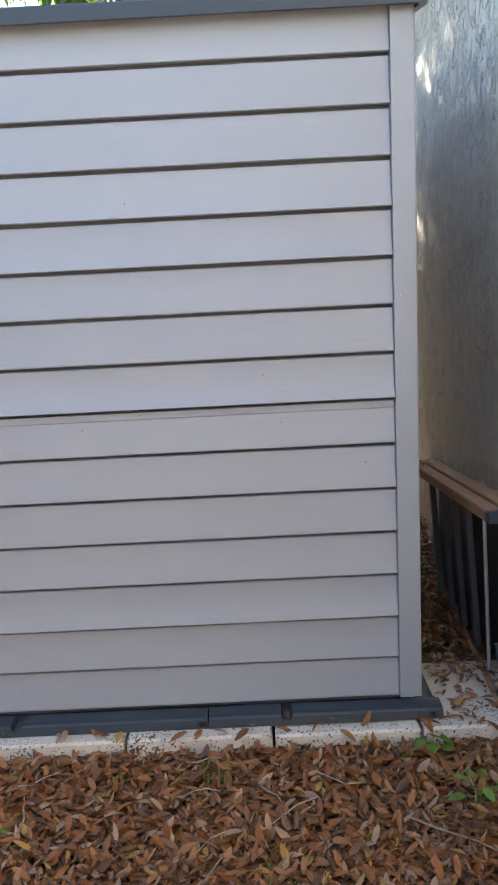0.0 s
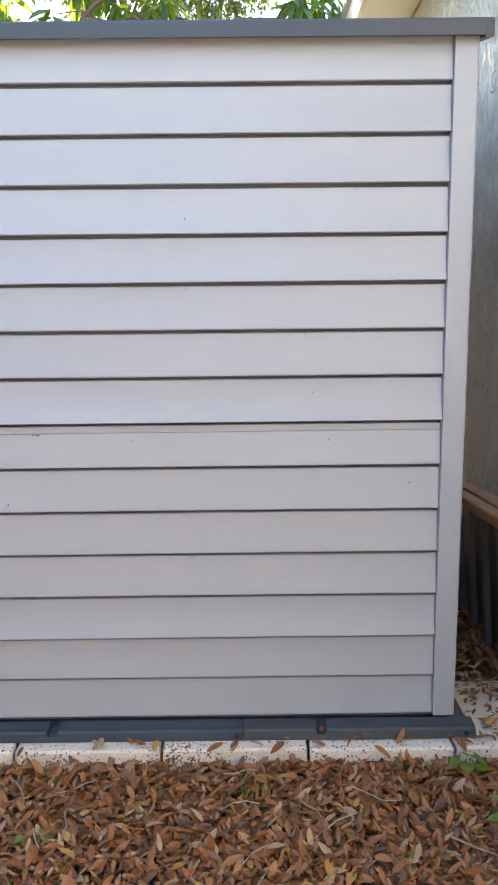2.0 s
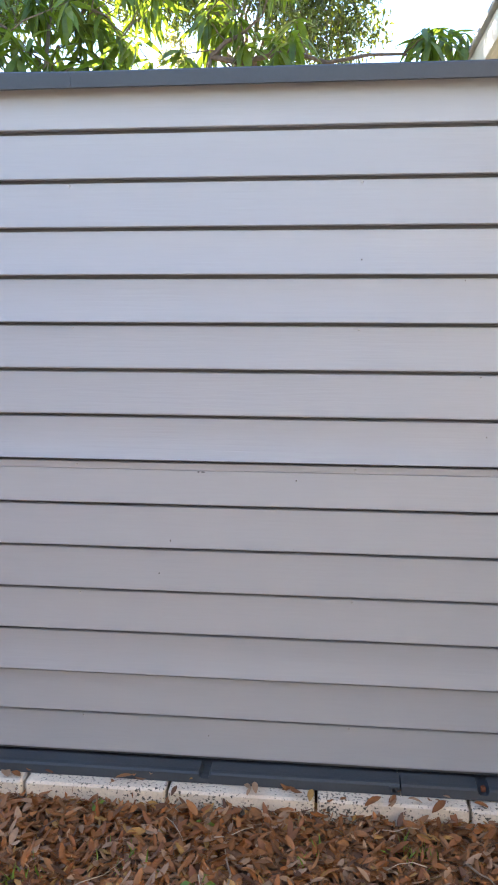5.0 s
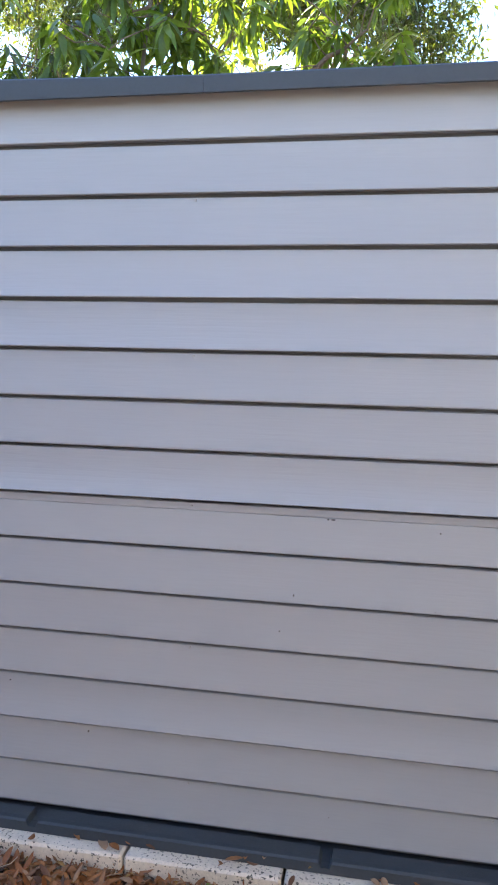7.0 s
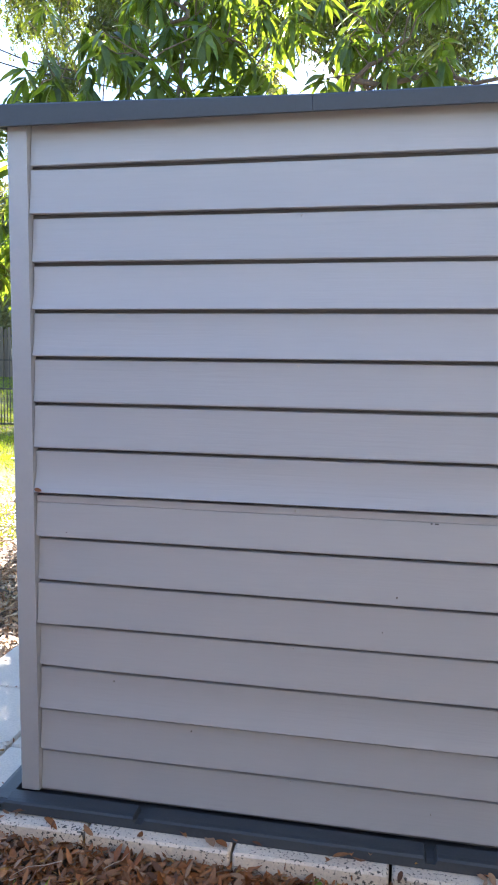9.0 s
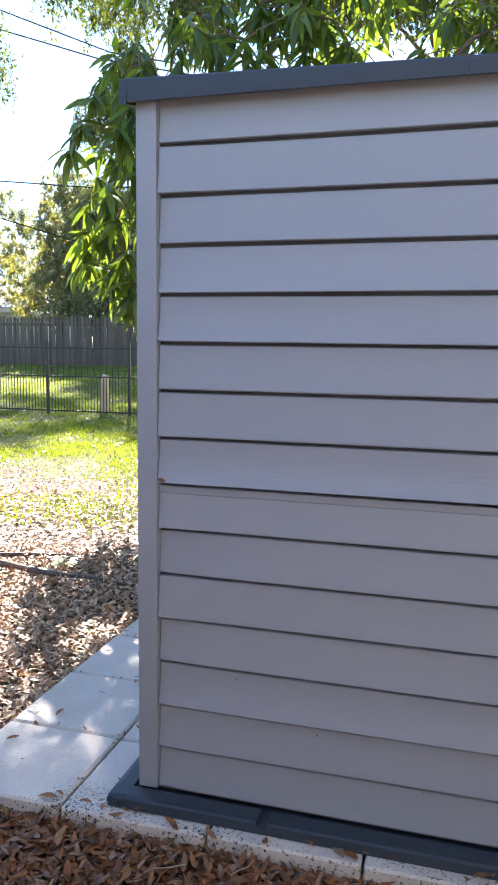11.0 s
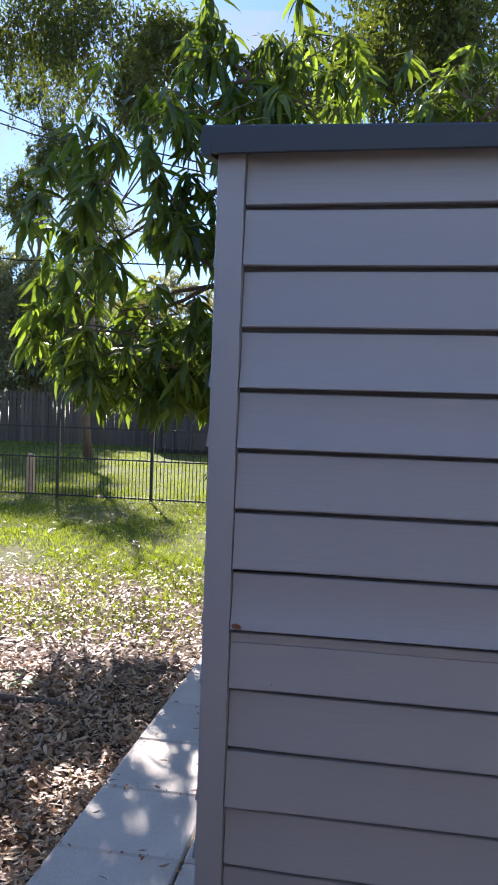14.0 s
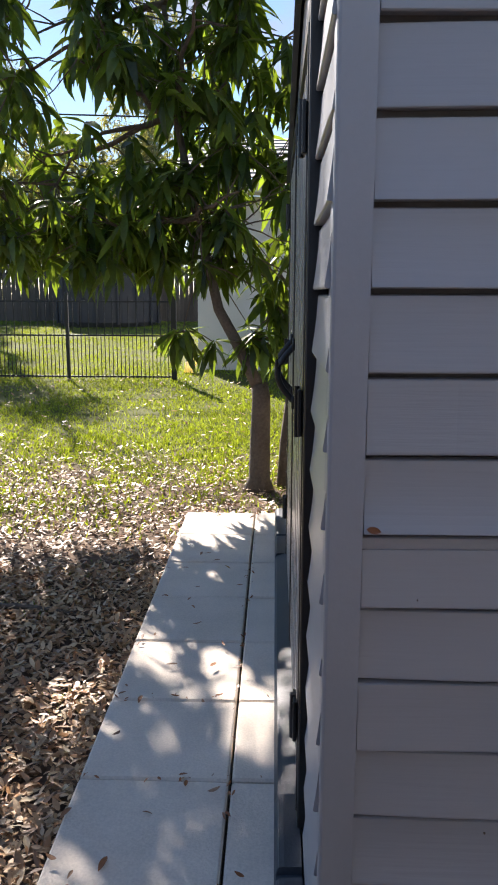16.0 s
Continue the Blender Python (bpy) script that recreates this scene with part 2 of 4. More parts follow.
def cloud_material():
    m = bpy.data.materials.new("bright_cloud")
    m.use_nodes = True
    n, l = m.node_tree.nodes, m.node_tree.links
    n.remove(n["Principled BSDF"])
    tc, no = n.new("ShaderNodeTexCoord"), n.new("ShaderNodeTexNoise")
    mp = n.new("ShaderNodeMapping")
    mp.inputs["Scale"].default_value = (0.006, 0.006, 0.012)
    no.inputs["Scale"].default_value, no.inputs["Detail"].default_value, no.inputs["Roughness"].default_value = 1.0, 7, 0.55
    l.new(tc.outputs["Object"], mp.inputs[0])
    l.new(mp.outputs[0], no.inputs["Vector"])
    r = n.new("ShaderNodeMapRange")
    r.interpolation_type = "SMOOTHSTEP"
    r.inputs["From Min"].default_value, r.inputs["From Max"].default_value = 0.45, 0.68
    l.new(no.outputs["Fac"], r.inputs["Value"])
    em, tr, ms = n.new("ShaderNodeEmission"), n.new("ShaderNodeBsdfTransparent"), n.new("ShaderNodeMixShader")
    em.inputs[0].default_value, em.inputs[1].default_value = (1.0, 0.98, 0.95, 1), 0.21
    l.new(r.outputs[0], ms.inputs[0])
    l.new(tr.outputs[0], ms.inputs[1])
    l.new(em.outputs[0], ms.inputs[2])
    l.new(ms.outputs[0], n["Material Output"].inputs["Surface"])
    return m


M_CLOUD = cloud_material()


# ---- building helpers ----
def empty(name, at=(0, 0, 0)):
    ob = new(name)
    ob.location = at
    ob.empty_display_size = 0.1
    return ob


def mesh_object(name, verts, faces, material, parent=None, label="", smooth=False):
    me = bpy.data.meshes.new(name)
    me.from_pydata(verts, [], faces)
    me.materials.append(material)
    me.update()
    if smooth:
        me.polygons.foreach_set("use_smooth", [True] * len(me.polygons))
    ob = new(name, me)
    if parent:
        ob.parent = parent
        ob.matrix_parent_inverse = Matrix.Translation(parent.matrix_basis.translation).inverted()
        if parent.parent:
            ob.matrix_parent_inverse = Matrix.Identity(4)
    if label:
        ob["label"] = label
    return ob


def box_data(x0, x1, y0, y1, z0, z1, c=0.003):
    """A box with chamfered edges: 24 corners."""
    c = min(c, (x1 - x0) * 0.3, (y1 - y0) * 0.3, (z1 - z0) * 0.3)
    bm = bmesh.new()
    bmesh.ops.create_cube(bm, size=1)
    for v in bm.verts:
        v.co = Vector((x0 + (v.co.x + 0.5) * (x1 - x0), y0 + (v.co.y + 0.5) * (y1 - y0), z0 + (v.co.z + 0.5) * (z1 - z0)))
    if c > 0:
        bmesh.ops.bevel(bm, geom=bm.edges[:], offset=c, segments=1, affect="EDGES")
    bm.verts.index_update()
    data = [tuple(v.co) for v in bm.verts], [[v.index for v in f.verts] for f in bm.faces]
    bm.free()
    return data


def join(*datas):
    verts, faces = [], []
    for v, f in datas:
        k = len(verts)
        verts += list(v)
        faces += [[i + k for i in q] for q in f]
    return verts, faces


def turned(data, m):
    return [tuple(m @ Vector(v)) for v in data[0]], data[1]


def extrude(profile, axis, a, b, closed=True):
    """A profile of (u, z) pairs drawn along x or y from a to b."""
    n = len(profile)
    place = (lambda s, u, z: (s, u, z)) if axis == "x" else (lambda s, u, z: (u, s, z))
    verts = [place(a, *p) for p in profile] + [place(b, *p) for p in profile]
    faces = [[i, (i + 1) % n, n + (i + 1) % n, n + i] for i in range(n if closed else n - 1)]
    if closed:
        faces += [list(range(n))[::-1], list(range(n, 2 * n))]
    return verts, faces


def tube(points, radii, sides=8, caps=True):
    pts = [Vector(p) for p in points]
    verts, faces = [], []
    for i, p in enumerate(pts):
        d = (pts[min(i + 1, len(pts) - 1)] - pts[max(i - 1, 0)]).normalized()
        side = d.cross(Vector((0.3, 0.2, 1)) if abs(d.z) < 0.9 else Vector((1, 0.1, 0))).normalized()
        up = side.cross(d)
        for k in range(sides):
            a = 2 * math.pi * k / sides
            verts.append(tuple(p + (side * math.cos(a) + up * math.sin(a)) * radii[i]))
    for i in range(len(pts) - 1):
        for k in range(sides):
            a, b = i * sides + k, i * sides + (k + 1) % sides
            faces.append([a, b, b + sides, a + sides])
    if caps:
        faces += [list(range(sides))[::-1], list(range((len(pts) - 1) * sides, len(pts) * sides))]
    return verts, faces


def part(name, data, material, parent=None, label="", smooth=False):
    return mesh_object(name, data[0], data[1], material, parent, label, smooth)


def piece(name, me, at, parent, rot=(0, 0, 0), scale=(1, 1, 1)):
    """One more object on a shared mesh, under its thing."""
    ob = new(name, me)
    ob.location, ob.rotation_euler, ob.scale = at, rot, scale
    ob.parent = parent
    ob.matrix_parent_inverse = Matrix.Translation(parent.matrix_basis.translation).inverted()
    return ob


def scatter(name, base, faces, mats, material, parent=None, label="", smooth=True):
    """Many copies of one small shape in one mesh. base: n x 3, mats: k x 3 x 4."""
    base = np.asarray(base, float)
    mats = np.asarray(mats, float)
    k, n = len(mats), len(base)
    v = np.einsum("kij,nj->kni", mats[:, :, :3], base) + mats[:, None, :, 3]
    f = np.asarray(faces)
    allf = (f[None] + (np.arange(k) * n)[:, None, None]).reshape(-1, f.shape[1])
    me = bpy.data.meshes.new(name)
    me.vertices.add(k * n)
    me.vertices.foreach_set("co", v.reshape(-1))
    w = f.shape[1]
    me.loops.add(allf.size)
    me.loops.foreach_set("vertex_index", allf.reshape(-1).astype(np.int32))
    me.polygons.add(len(allf))
    me.polygons.foreach_set("loop_start", np.arange(0, allf.size, w, dtype=np.int32))
    me.polygons.foreach_set("loop_total", np.full(len(allf), w, dtype=np.int32))
    me.polygons.foreach_set("use_smooth", np.full(len(allf), smooth))
    me.update(calc_edges=True)
    me.validate()
    me.materials.append(material)
    ob = new(name, me)
    if parent:
        ob.parent = parent
        ob.matrix_parent_inverse = Matrix.Translation(parent.matrix_basis.translation).inverted()
    if label:
        ob["label"] = label
    return ob


def rot_mats(rng, pos, yaw, pitch, roll, size):
    """k x 3 x 4 from positions, Euler angles (Z * Y * X) and sizes."""
    k = len(pos)
    cy, sy, cp, sp, cr, sr = np.cos(yaw), np.sin(yaw), np.cos(pitch), np.sin(pitch), np.cos(roll), np.sin(roll)
    m = np.zeros((k, 3, 4))
    m[:, 0, 0], m[:, 0, 1], m[:, 0, 2] = cy * cp, cy * sp * sr - sy * cr, cy * sp * cr + sy * sr
    m[:, 1, 0], m[:, 1, 1], m[:, 1, 2] = sy * cp, sy * sp * sr + cy * cr, sy * sp * cr - cy * sr
    m[:, 2, 0], m[:, 2, 1], m[:, 2, 2] = -sp, cp * sr, cp * cr
    m[:, :, :3] *= np.asarray(size).reshape(k, 1, -1) if np.ndim(size) > 1 else np.asarray(size).reshape(-1, 1, 1)
    m[:, :, 3] = pos
    return m


def leaf_shape(length, width, curl=0.15, cup=0.2, xs=(0.0, 0.30, 0.68, 1.0), ws=(0.06, 1.0, 0.80, 0.04)):
    """A leaf along +x with a creased midrib, from the widths ws at the stations xs."""
    v = []
    for x, w in zip(xs, ws):
        z = -curl * length * x * x
        for s in (-1, 0, 1):
            v.append((x * length, s * w * width / 2, z + abs(s) * cup * w * width / 2))
    f = []
    for i in range(len(xs) - 1):
        a = i * 3
        f += [[a, a + 3, a + 4, a + 1], [a + 1, a + 4, a + 5, a + 2]]
    return v, f


rng = np.random.default_rng(7)


def ground_z(x, y):
    """Height of the ground: level by the shed, rising gently towards the fences."""
    return np.clip(np.asarray(y, float) - 7.0, 0, 17.5) * 0.028 + 0 * np.asarray(x, float)


# ---- the setting ----
def build_ground():
    xs = np.concatenate([[-900, -300, -100, -40], np.arange(-24, 8.01, 0.4), [12, 40, 100, 300, 900]])
    ys = np.concatenate([[-900, -300, -60, -20], np.arange(-6, 27.01, 0.4), [32, 60, 150, 400, 1500]])
    verts = [(x, y, float(ground_z(x, y)) - 0.012 + (0.02 * noise.noise(Vector((x * 0.9, y * 0.9, 0))) if abs(x) < 25 and -7 < y < 28 else 0)) for y in ys for x in xs]
    w = len(xs)
    faces = [[j * w + i, j * w + i + 1, (j + 1) * w + i + 1, (j + 1) * w + i] for j in range(len(ys) - 1) for i in range(w - 1)]
    tagged(part("ground", (verts, faces), M_GROUND, smooth=True), "brown soil giving way to a thin green lawn", "ground", kind="structure")


build_ground()

# slabs of the path and the shed's bed
SLAB_X = (-2.28, -1.88, -1.46, -1.06, -0.66, -0.257, 0.146, 0.548, 0.95)
SLAB_Y = (1.93, 2.315, 2.715, 3.115, 3.53, 3.95, 4.37, 4.80, 5.22)
SLAB_TOP = 0.052
paving = tagged(empty("pavement"), "pale square concrete slabs bedding the shed and its path", "pavement", kind="structure")


def slab(x0, x1, y0, y1):
    g = 0.004
    z = SLAB_TOP + random.uniform(-0.003, 0.003)
    ob = part("slab", box_data(x0 + g, x1 - g, y0 + g, y1 - g, -0.02, z, 0.006), M_CONC, paving)
    return ob


for i in range(len(SLAB_X) - 1):
    for j in range(len(SLAB_Y) - 1):
        if i < 2 or j == 0:
            slab(SLAB_X[i], SLAB_X[i + 1], SLAB_Y[j], SLAB_Y[j + 1])
part("bed", box_data(-1.45, 0.56, 2.32, 5.2, -0.02, 0.045, 0.004), M_CONC, paving)

# the neighbouring house's stucco wall and eave, beside the shed
def stucco_coat(parent):
    """Hand-thrown plaster: overlapping flattened dabs with torn ridges between them."""
    y0, y1, z0, z1, step = 1.2, 5.6, -0.04, 2.93, 0.0125
    ny, nz = int((y1 - y0) / step), int((z1 - z0) / step)
    verts = []
    for j in range(nz + 1):
        for i in range(ny + 1):
            y, z = y0 + i * step, z0 + j * step
            w = noise.noise(Vector((y * 7, z * 7, 1.5))) * 0.05
            a = noise.noise(Vector((y * 15 + w * 12, z * 8 - y * 5, 4.0)))
            b = noise.noise(Vector((y * 36, z * 24 + w * 20, 9.0)))
            h = 0.006 * max(0.0, min(1.0, (a + 0.12) * 2.8)) + 0.003 * max(0.0, b + 0.1) + 0.006 * noise.noise(Vector((y * 1.7, z * 1.7, 2)))
            verts.append((1.006 - h, y, z))
    w = ny + 1
    faces = [[j * w + i, (j + 1) * w + i, (j + 1) * w + i + 1, j * w + i + 1] for j in range(nz) for i in range(ny)]
    part("stucco_coat", (verts, faces), M_STUCCO, parent, "", True)


wall = tagged(part("wall_east", box_data(1.012, 1.25, -3.0, 9.0, -0.05, 3.05, 0.004), M_STUCCO), "rough trowelled grey-beige stucco house wall", "wall", kind="structure")
stucco_coat(wall)
# two unseen walls, added to block low sky light and ground bounce
tagged(part("light_block_south", box_data(-5.0, 1.0, -1.6, -1.25, -0.05, 1.9, 0.01), M_LIGHT_BLOCK), "unseen plain dark wall added to block low light", "wall", kind="structure")
tagged(part("light_block_west", box_data(-5.0, -4.8, -1.24, 1.3, -0.05, 2.6, 0.01), M_LIGHT_BLOCK), "unseen plain dark wall added to block low light", "wall", kind="structure")
soffit = tagged(empty("roof_eave"), "cream boxed eave of the stucco house", "eave", kind="structure")
part("soffit", box_data(0.682, 0.998, -3.0, 9.0, 2.935, 2.96, 0.003), M_SOFFIT, soffit)
part("fascia_board", box_data(0.65, 0.68, -3.0, 9.0, 2.89, 3.06, 0.004), M_SOFFIT, soffit)
part("roof_deck", ([(0.62, -3, 3.065), (0.62, 9, 3.065), (3.2, 9, 3.9), (3.2, -3, 3.9), (0.62, -3, 3.09), (0.62, 9, 3.09), (3.2, 9, 3.93), (3.2, -3, 3.93)],
                   [[0, 1, 2, 3], [7, 6, 5, 4], [0, 4, 5, 1], [1, 5, 6, 2], [2, 6, 7, 3], [3, 7, 4, 0]]), M_SHINGLE, soffit)

# clouds far off, all round; higher on the side away from the sun
# the unseen part behind the camera is added as neutral fill light
cloud_v, cloud_f = [], []
for i in range(61):
    a = 2 * math.pi * i / 60
    away = min(1.0, max(0.0, (abs((a - SUN_AZ + math.pi) % (2 * math.pi) - math.pi) - 1.0) / 0.8))
    for j in range(10):
        e = radians(1.0 + (27.0 + 38.0 * away) * j / 9)
        cloud_v.append((-700 * math.sin(a) * math.cos(e), 700 * math.cos(a) * math.cos(e), 700 * math.sin(e)))
for i in range(60):
    for j in range(9):
        a = i * 10 + j
        cloud_f.append([a, a + 1, a + 11, a + 10])
tagged(mesh_object("backdrop", cloud_v, cloud_f, M_CLOUD, smooth=True), "bright white broken clouds in a pale blue sky", "clouds", kind="structure")


# ---- the shed ----
SX0, SX1 = -1.695, 0.571          # outer faces of the corner trims
SY0, SY1 = 2.046, 5.14
COURSE, TOP_LINE = 0.1222, 1.794
shed = tagged(empty("garden_shed", (-0.56, 3.45, 0.05)), "light grey vinyl-clad garden shed with a dark slate roof edge", "shed")
LINES = [TOP_LINE - COURSE * k for k in range(15)]


FLARE = {2: 0.002, 3: 0.006, 4: 0.006, 7: 0.009, 8: -0.001, 12: 0.006, 13: 0.001, 1: 0.001}      # boards whose lower lip has sprung outwards


def siding_profile(k, zlo, zhi, face, out, seam=False):
    """A lap of siding: rounded lower lip standing proud, leaning back to the top. face: depth of the lip, out: +1 inward."""
    o, e = out, FLARE.get(k, 0.0)
    bend = 1.6 + e * 130                                     # flared boards sweep out in a hollow curve
    p = [(face + 0.0235 * o, zlo + 0.0008), (face + (0.001 - e) * o, zlo - 0.001), (face - (0.0022 + e) * o, zlo + 0.0008)]

    def lean(z):
        f = (z - zlo) / (zhi - 0.011 - zlo)
        return face + (0.0075 - (0.0105 + e) * (1 - f) ** bend) * o
    p += [(lean(z), z) for z in [zlo + 0.004] + [zlo + (zhi - 0.034 - zlo) * f for f in (0.16, 0.32, 0.48, 0.64, 0.8, 0.98)]]
    if seam:
        zs = zhi - 0.029
        p += [(lean(zs) + 0.0003 * o, zs - 0.0012), (lean(zs) + 0.0035 * o, zs), (lean(zs) + 0.001 * o, zs + 0.0012)]
    p += [(lean(zhi - 0.020), zhi - 0.020), (face + 0.0078 * o, zhi - 0.0115), (face + 0.0110 * o, zhi - 0.0098), (face + 0.0265 * o, zhi - 0.0085)]
    return p


def siding_board(k, axis, a, b, face, out, wavy=0.0):
    zlo = LINES[k] if k < 14 else 0.0865
    zhi = LINES[k - 1] if k else 1.915
    prof = siding_profile(k if axis == "x" else -1, zlo, zhi, face, out, seam=(k == 8))
    n = len(prof)
    steps = 16
    verts, faces = [], []
    end = random.uniform(-1, 1)
    for s in range(steps + 1):
        f = s / steps
        pos = a + (b - a) * f
        bow = 0.0012 * noise.noise(Vector((pos * 1.7, k * 3.1, face))) + wavy * 0.006 * end * math.exp(-(pos - a) / 0.06)
        for u, z in prof:
            zz = z + 0.0012 * noise.noise(Vector((pos * 0.8, k * 5.7, 2.0)))
            verts.append((pos, u + bow, zz) if axis == "x" else (u + bow, pos, zz))
    for s in range(steps):
        for i in range(n - 1):
            q = [s * n + i, s * n + i + 1, (s + 1) * n + i + 1, (s + 1) * n + i]
            faces.append(q if axis == "x" else q[::-1])
    faces += [list(range(n)), list(range(steps * n, (steps + 1) * n))]
    return part("siding_board", (verts, faces), M_VINYL, shed)


for k in range(15):
    siding_board(k, "x", SX0 + 0.058, SX1 - 0.0625, 2.058, 1, wavy=1.0)          # south face
    siding_board(k, "y", SY0 + 0.02, 2.47, -1.699, 1, wavy=0.5)               # west face, before the door
    siding_board(k, "y", 4.40, SY1 - 0.03, -1.703, 1)                         # west face, past the door
for d in ((SX0 + 0.03, SX1 - 0.02, 2.09, 2.12, 0.05), (SX0 + 0.03, SX0 + 0.05, 2.12, 5.10, 0.06), (SX0 + 0.03, SX1 - 0.02, 5.10, 5.13, 0.06), (SX1 - 0.05, SX1 - 0.02, 2.12, 5.10, 0.06)):
    part("sheathing", box_data(*d, 1.90, 0), M_SHEATH, shed, "dark sheathing behind the siding")


def corner_trim(cx, cy, sx, sy, w=0.062):
    """An L-shaped corner post with a rounded nose; sx, sy point to the shed's inside."""
    r = 0.006
    o = [(0, w), (0, r), (r * 0.3, r * 0.3), (r, 0), (w, 0), (w, 0.030), (0.030, 0.030), (0.030, w)]
    verts = [(cx + sx * u, cy + sy * v, z) for z in (0.084, 1.908) for u, v in o]
    n = len(o)
    faces = [[i, (i + 1) % n, n + (i + 1) % n, n + i] for i in range(n)] + [list(range(n)), list(range(n, 2 * n))[::-1]]
    if sx * sy < 0:
        faces = [f[::-1] for f in faces]
    return part("corner_trim", (verts, faces), M_TRIM, shed, "smooth grey vinyl corner post")


for cx, sx in ((SX0, 1), (SX1, -1)):
    for cy, sy in ((SY0, 1), (SY1, -1)):
        corner_trim(cx, cy, sx, sy, 0.056 if sx > 0 else 0.061)


def base_rail(axis, a, b, face, out, notches, z0=SLAB_TOP + 0.004):
    """A low moulded resin sill with notches cut into its upper edge."""
    # the dark trough floor runs on under the siding to stand in for shade
    def prof(notched):
        f = face
        if notched:
            return [(f, z0), (f + 0.004 * out, z0 + 0.012), (f + 0.026 * out, z0 + 0.013), (f + 0.030 * out, z0 + 0.014), (f + 0.060 * out, z0 + 0.014), (f + 0.064 * out, z0 + 0.006), (f + 0.113 * out, z0 + 0.006), (f + 0.113 * out, z0)]
        return [(f, z0), (f + 0.006 * out, z0 + 0.022), (f + 0.011 * out, z0 + 0.027), (f + 0.022 * out, z0 + 0.029), (f + 0.060 * out, z0 + 0.030), (f + 0.064 * out, z0 + 0.006), (f + 0.113 * out, z0 + 0.006), (f + 0.113 * out, z0)]
    cuts = [a]
    for n in sorted(notches):
        cuts += [n - 0.016, n - 0.010, n + 0.010, n + 0.016]
    cuts.append(b)
    verts, faces = [], []
    m = 8
    for i, c in enumerate(cuts):
        inside = i % 4 in (2, 3) and 0 < i < len(cuts) - 1
        for u, z in prof(inside):
            verts.append((c, u, z) if axis == "x" else (u, c, z))
    for i in range(len(cuts) - 1):
        for k in range(m):
            q = [i * m + k, i * m + (k + 1) % m, (i + 1) * m + (k + 1) % m, (i + 1) * m + k]
            faces.append(q)
    faces += [list(range(m))[::-1], list(range((len(cuts) - 1) * m, len(cuts) * m))]
    return part("base_rail", (verts, faces), M_DARK, shed, "dark slate resin base rail")


base_rail("x", -1.755, -0.034, 1.975, 1, (-1.323, -0.563))
base_rail("x", -0.030, 0.614, 1.975, 1, (0.185,))
base_rail("y", 1.99, 2.62, -1.766, 1, (2.36,))
base_rail("y", 4.42, 5.20, -1.766, 1, (4.7,))
base_rail("y", 1.99, 4.9, 0.609, -1, (3.0,))
part("door_ramp", extrude([(-1.766, 0.056), (-1.757, 0.072), (-1.70, 0.090), (-1.66, 0.090), (-1.66, 0.056)], "y", 2.622, 4.418), M_DARK, shed, "smooth dark sloping door sill")
bolt_data = join(tube([(0, -0.0045, 0), (0, 0.004, 0)], [0.005, 0.0075], 10))
bolt_mesh = bpy.data.meshes.new("bolt")
bolt_mesh.from_pydata(bolt_data[0], [], bolt_data[1])
bolt_mesh.materials.append(M_BLACK)
for bx in (-1.725, -0.050, 0.586):
    piece("bolt", bolt_mesh, (bx, 1.9745, 0.069), shed)
for bx in (-1.725, -0.050, 0.586):
    part("bolt_plate", box_data(bx - 0.014, bx + 0.014, 1.9765, 1.990, 0.059, 0.079, 0.002), M_DARK, shed)
part("clip", box_data(0.180, 0.192, 1.990, 2.003, 0.070, 0.084, 0.002), M_RUST, shed, "rusty clip in the rail notch")

# fascia and roof
FASCIA = [(2.012, 1.882), (2.008, 1.916), (2.012, 1.920), (2.055, 1.927), (2.055, 1.914), (2.020, 1.910), (2.022, 1.882)]
lift = extrude(FASCIA, "x", SX0 - 0.024, -0.9)
lift[0][:7] = [(x, y, z + (0.016 if z > 1.9 else 0.0)) for x, y, z in lift[0][:7]]
part("fascia", lift, M_FASCIA, shed, "dark slate roof edge")
part("fascia", extrude(FASCIA, "x", -0.899, SX1 + 0.020), M_FASCIA, shed, "dark slate roof edge")
part("fascia", extrude([(5.18, 1.880), (5.184, 1.911), (5.14, 1.922), (5.14, 1.910), (5.172, 1.906), (5.17, 1.880)], "x", SX0 - 0.024, SX1 + 0.020), M_FASCIA, shed)
for x0, x1 in ((SX0 - 0.026, SX0 - 0.006), (SX1 + 0.002, SX1 + 0.022)):
    part("gable_fascia", ([(x, y, z) for x in (x0, x1) for y, z in ((2.009, 1.876), (2.009, 1.916), (3.597, 2.25), (5.18, 1.916), (5.18, 1.876), (3.597, 2.205))],
                          [[0, 1, 2, 5], [5, 2, 3, 4], [11, 8, 7, 6], [10, 9, 8, 11], [1, 7, 8, 2], [2, 8, 9, 3], [0, 5, 11, 6], [5, 4, 10, 11], [0, 6, 7, 1], [4, 3, 9, 10]]), M_FASCIA, shed)
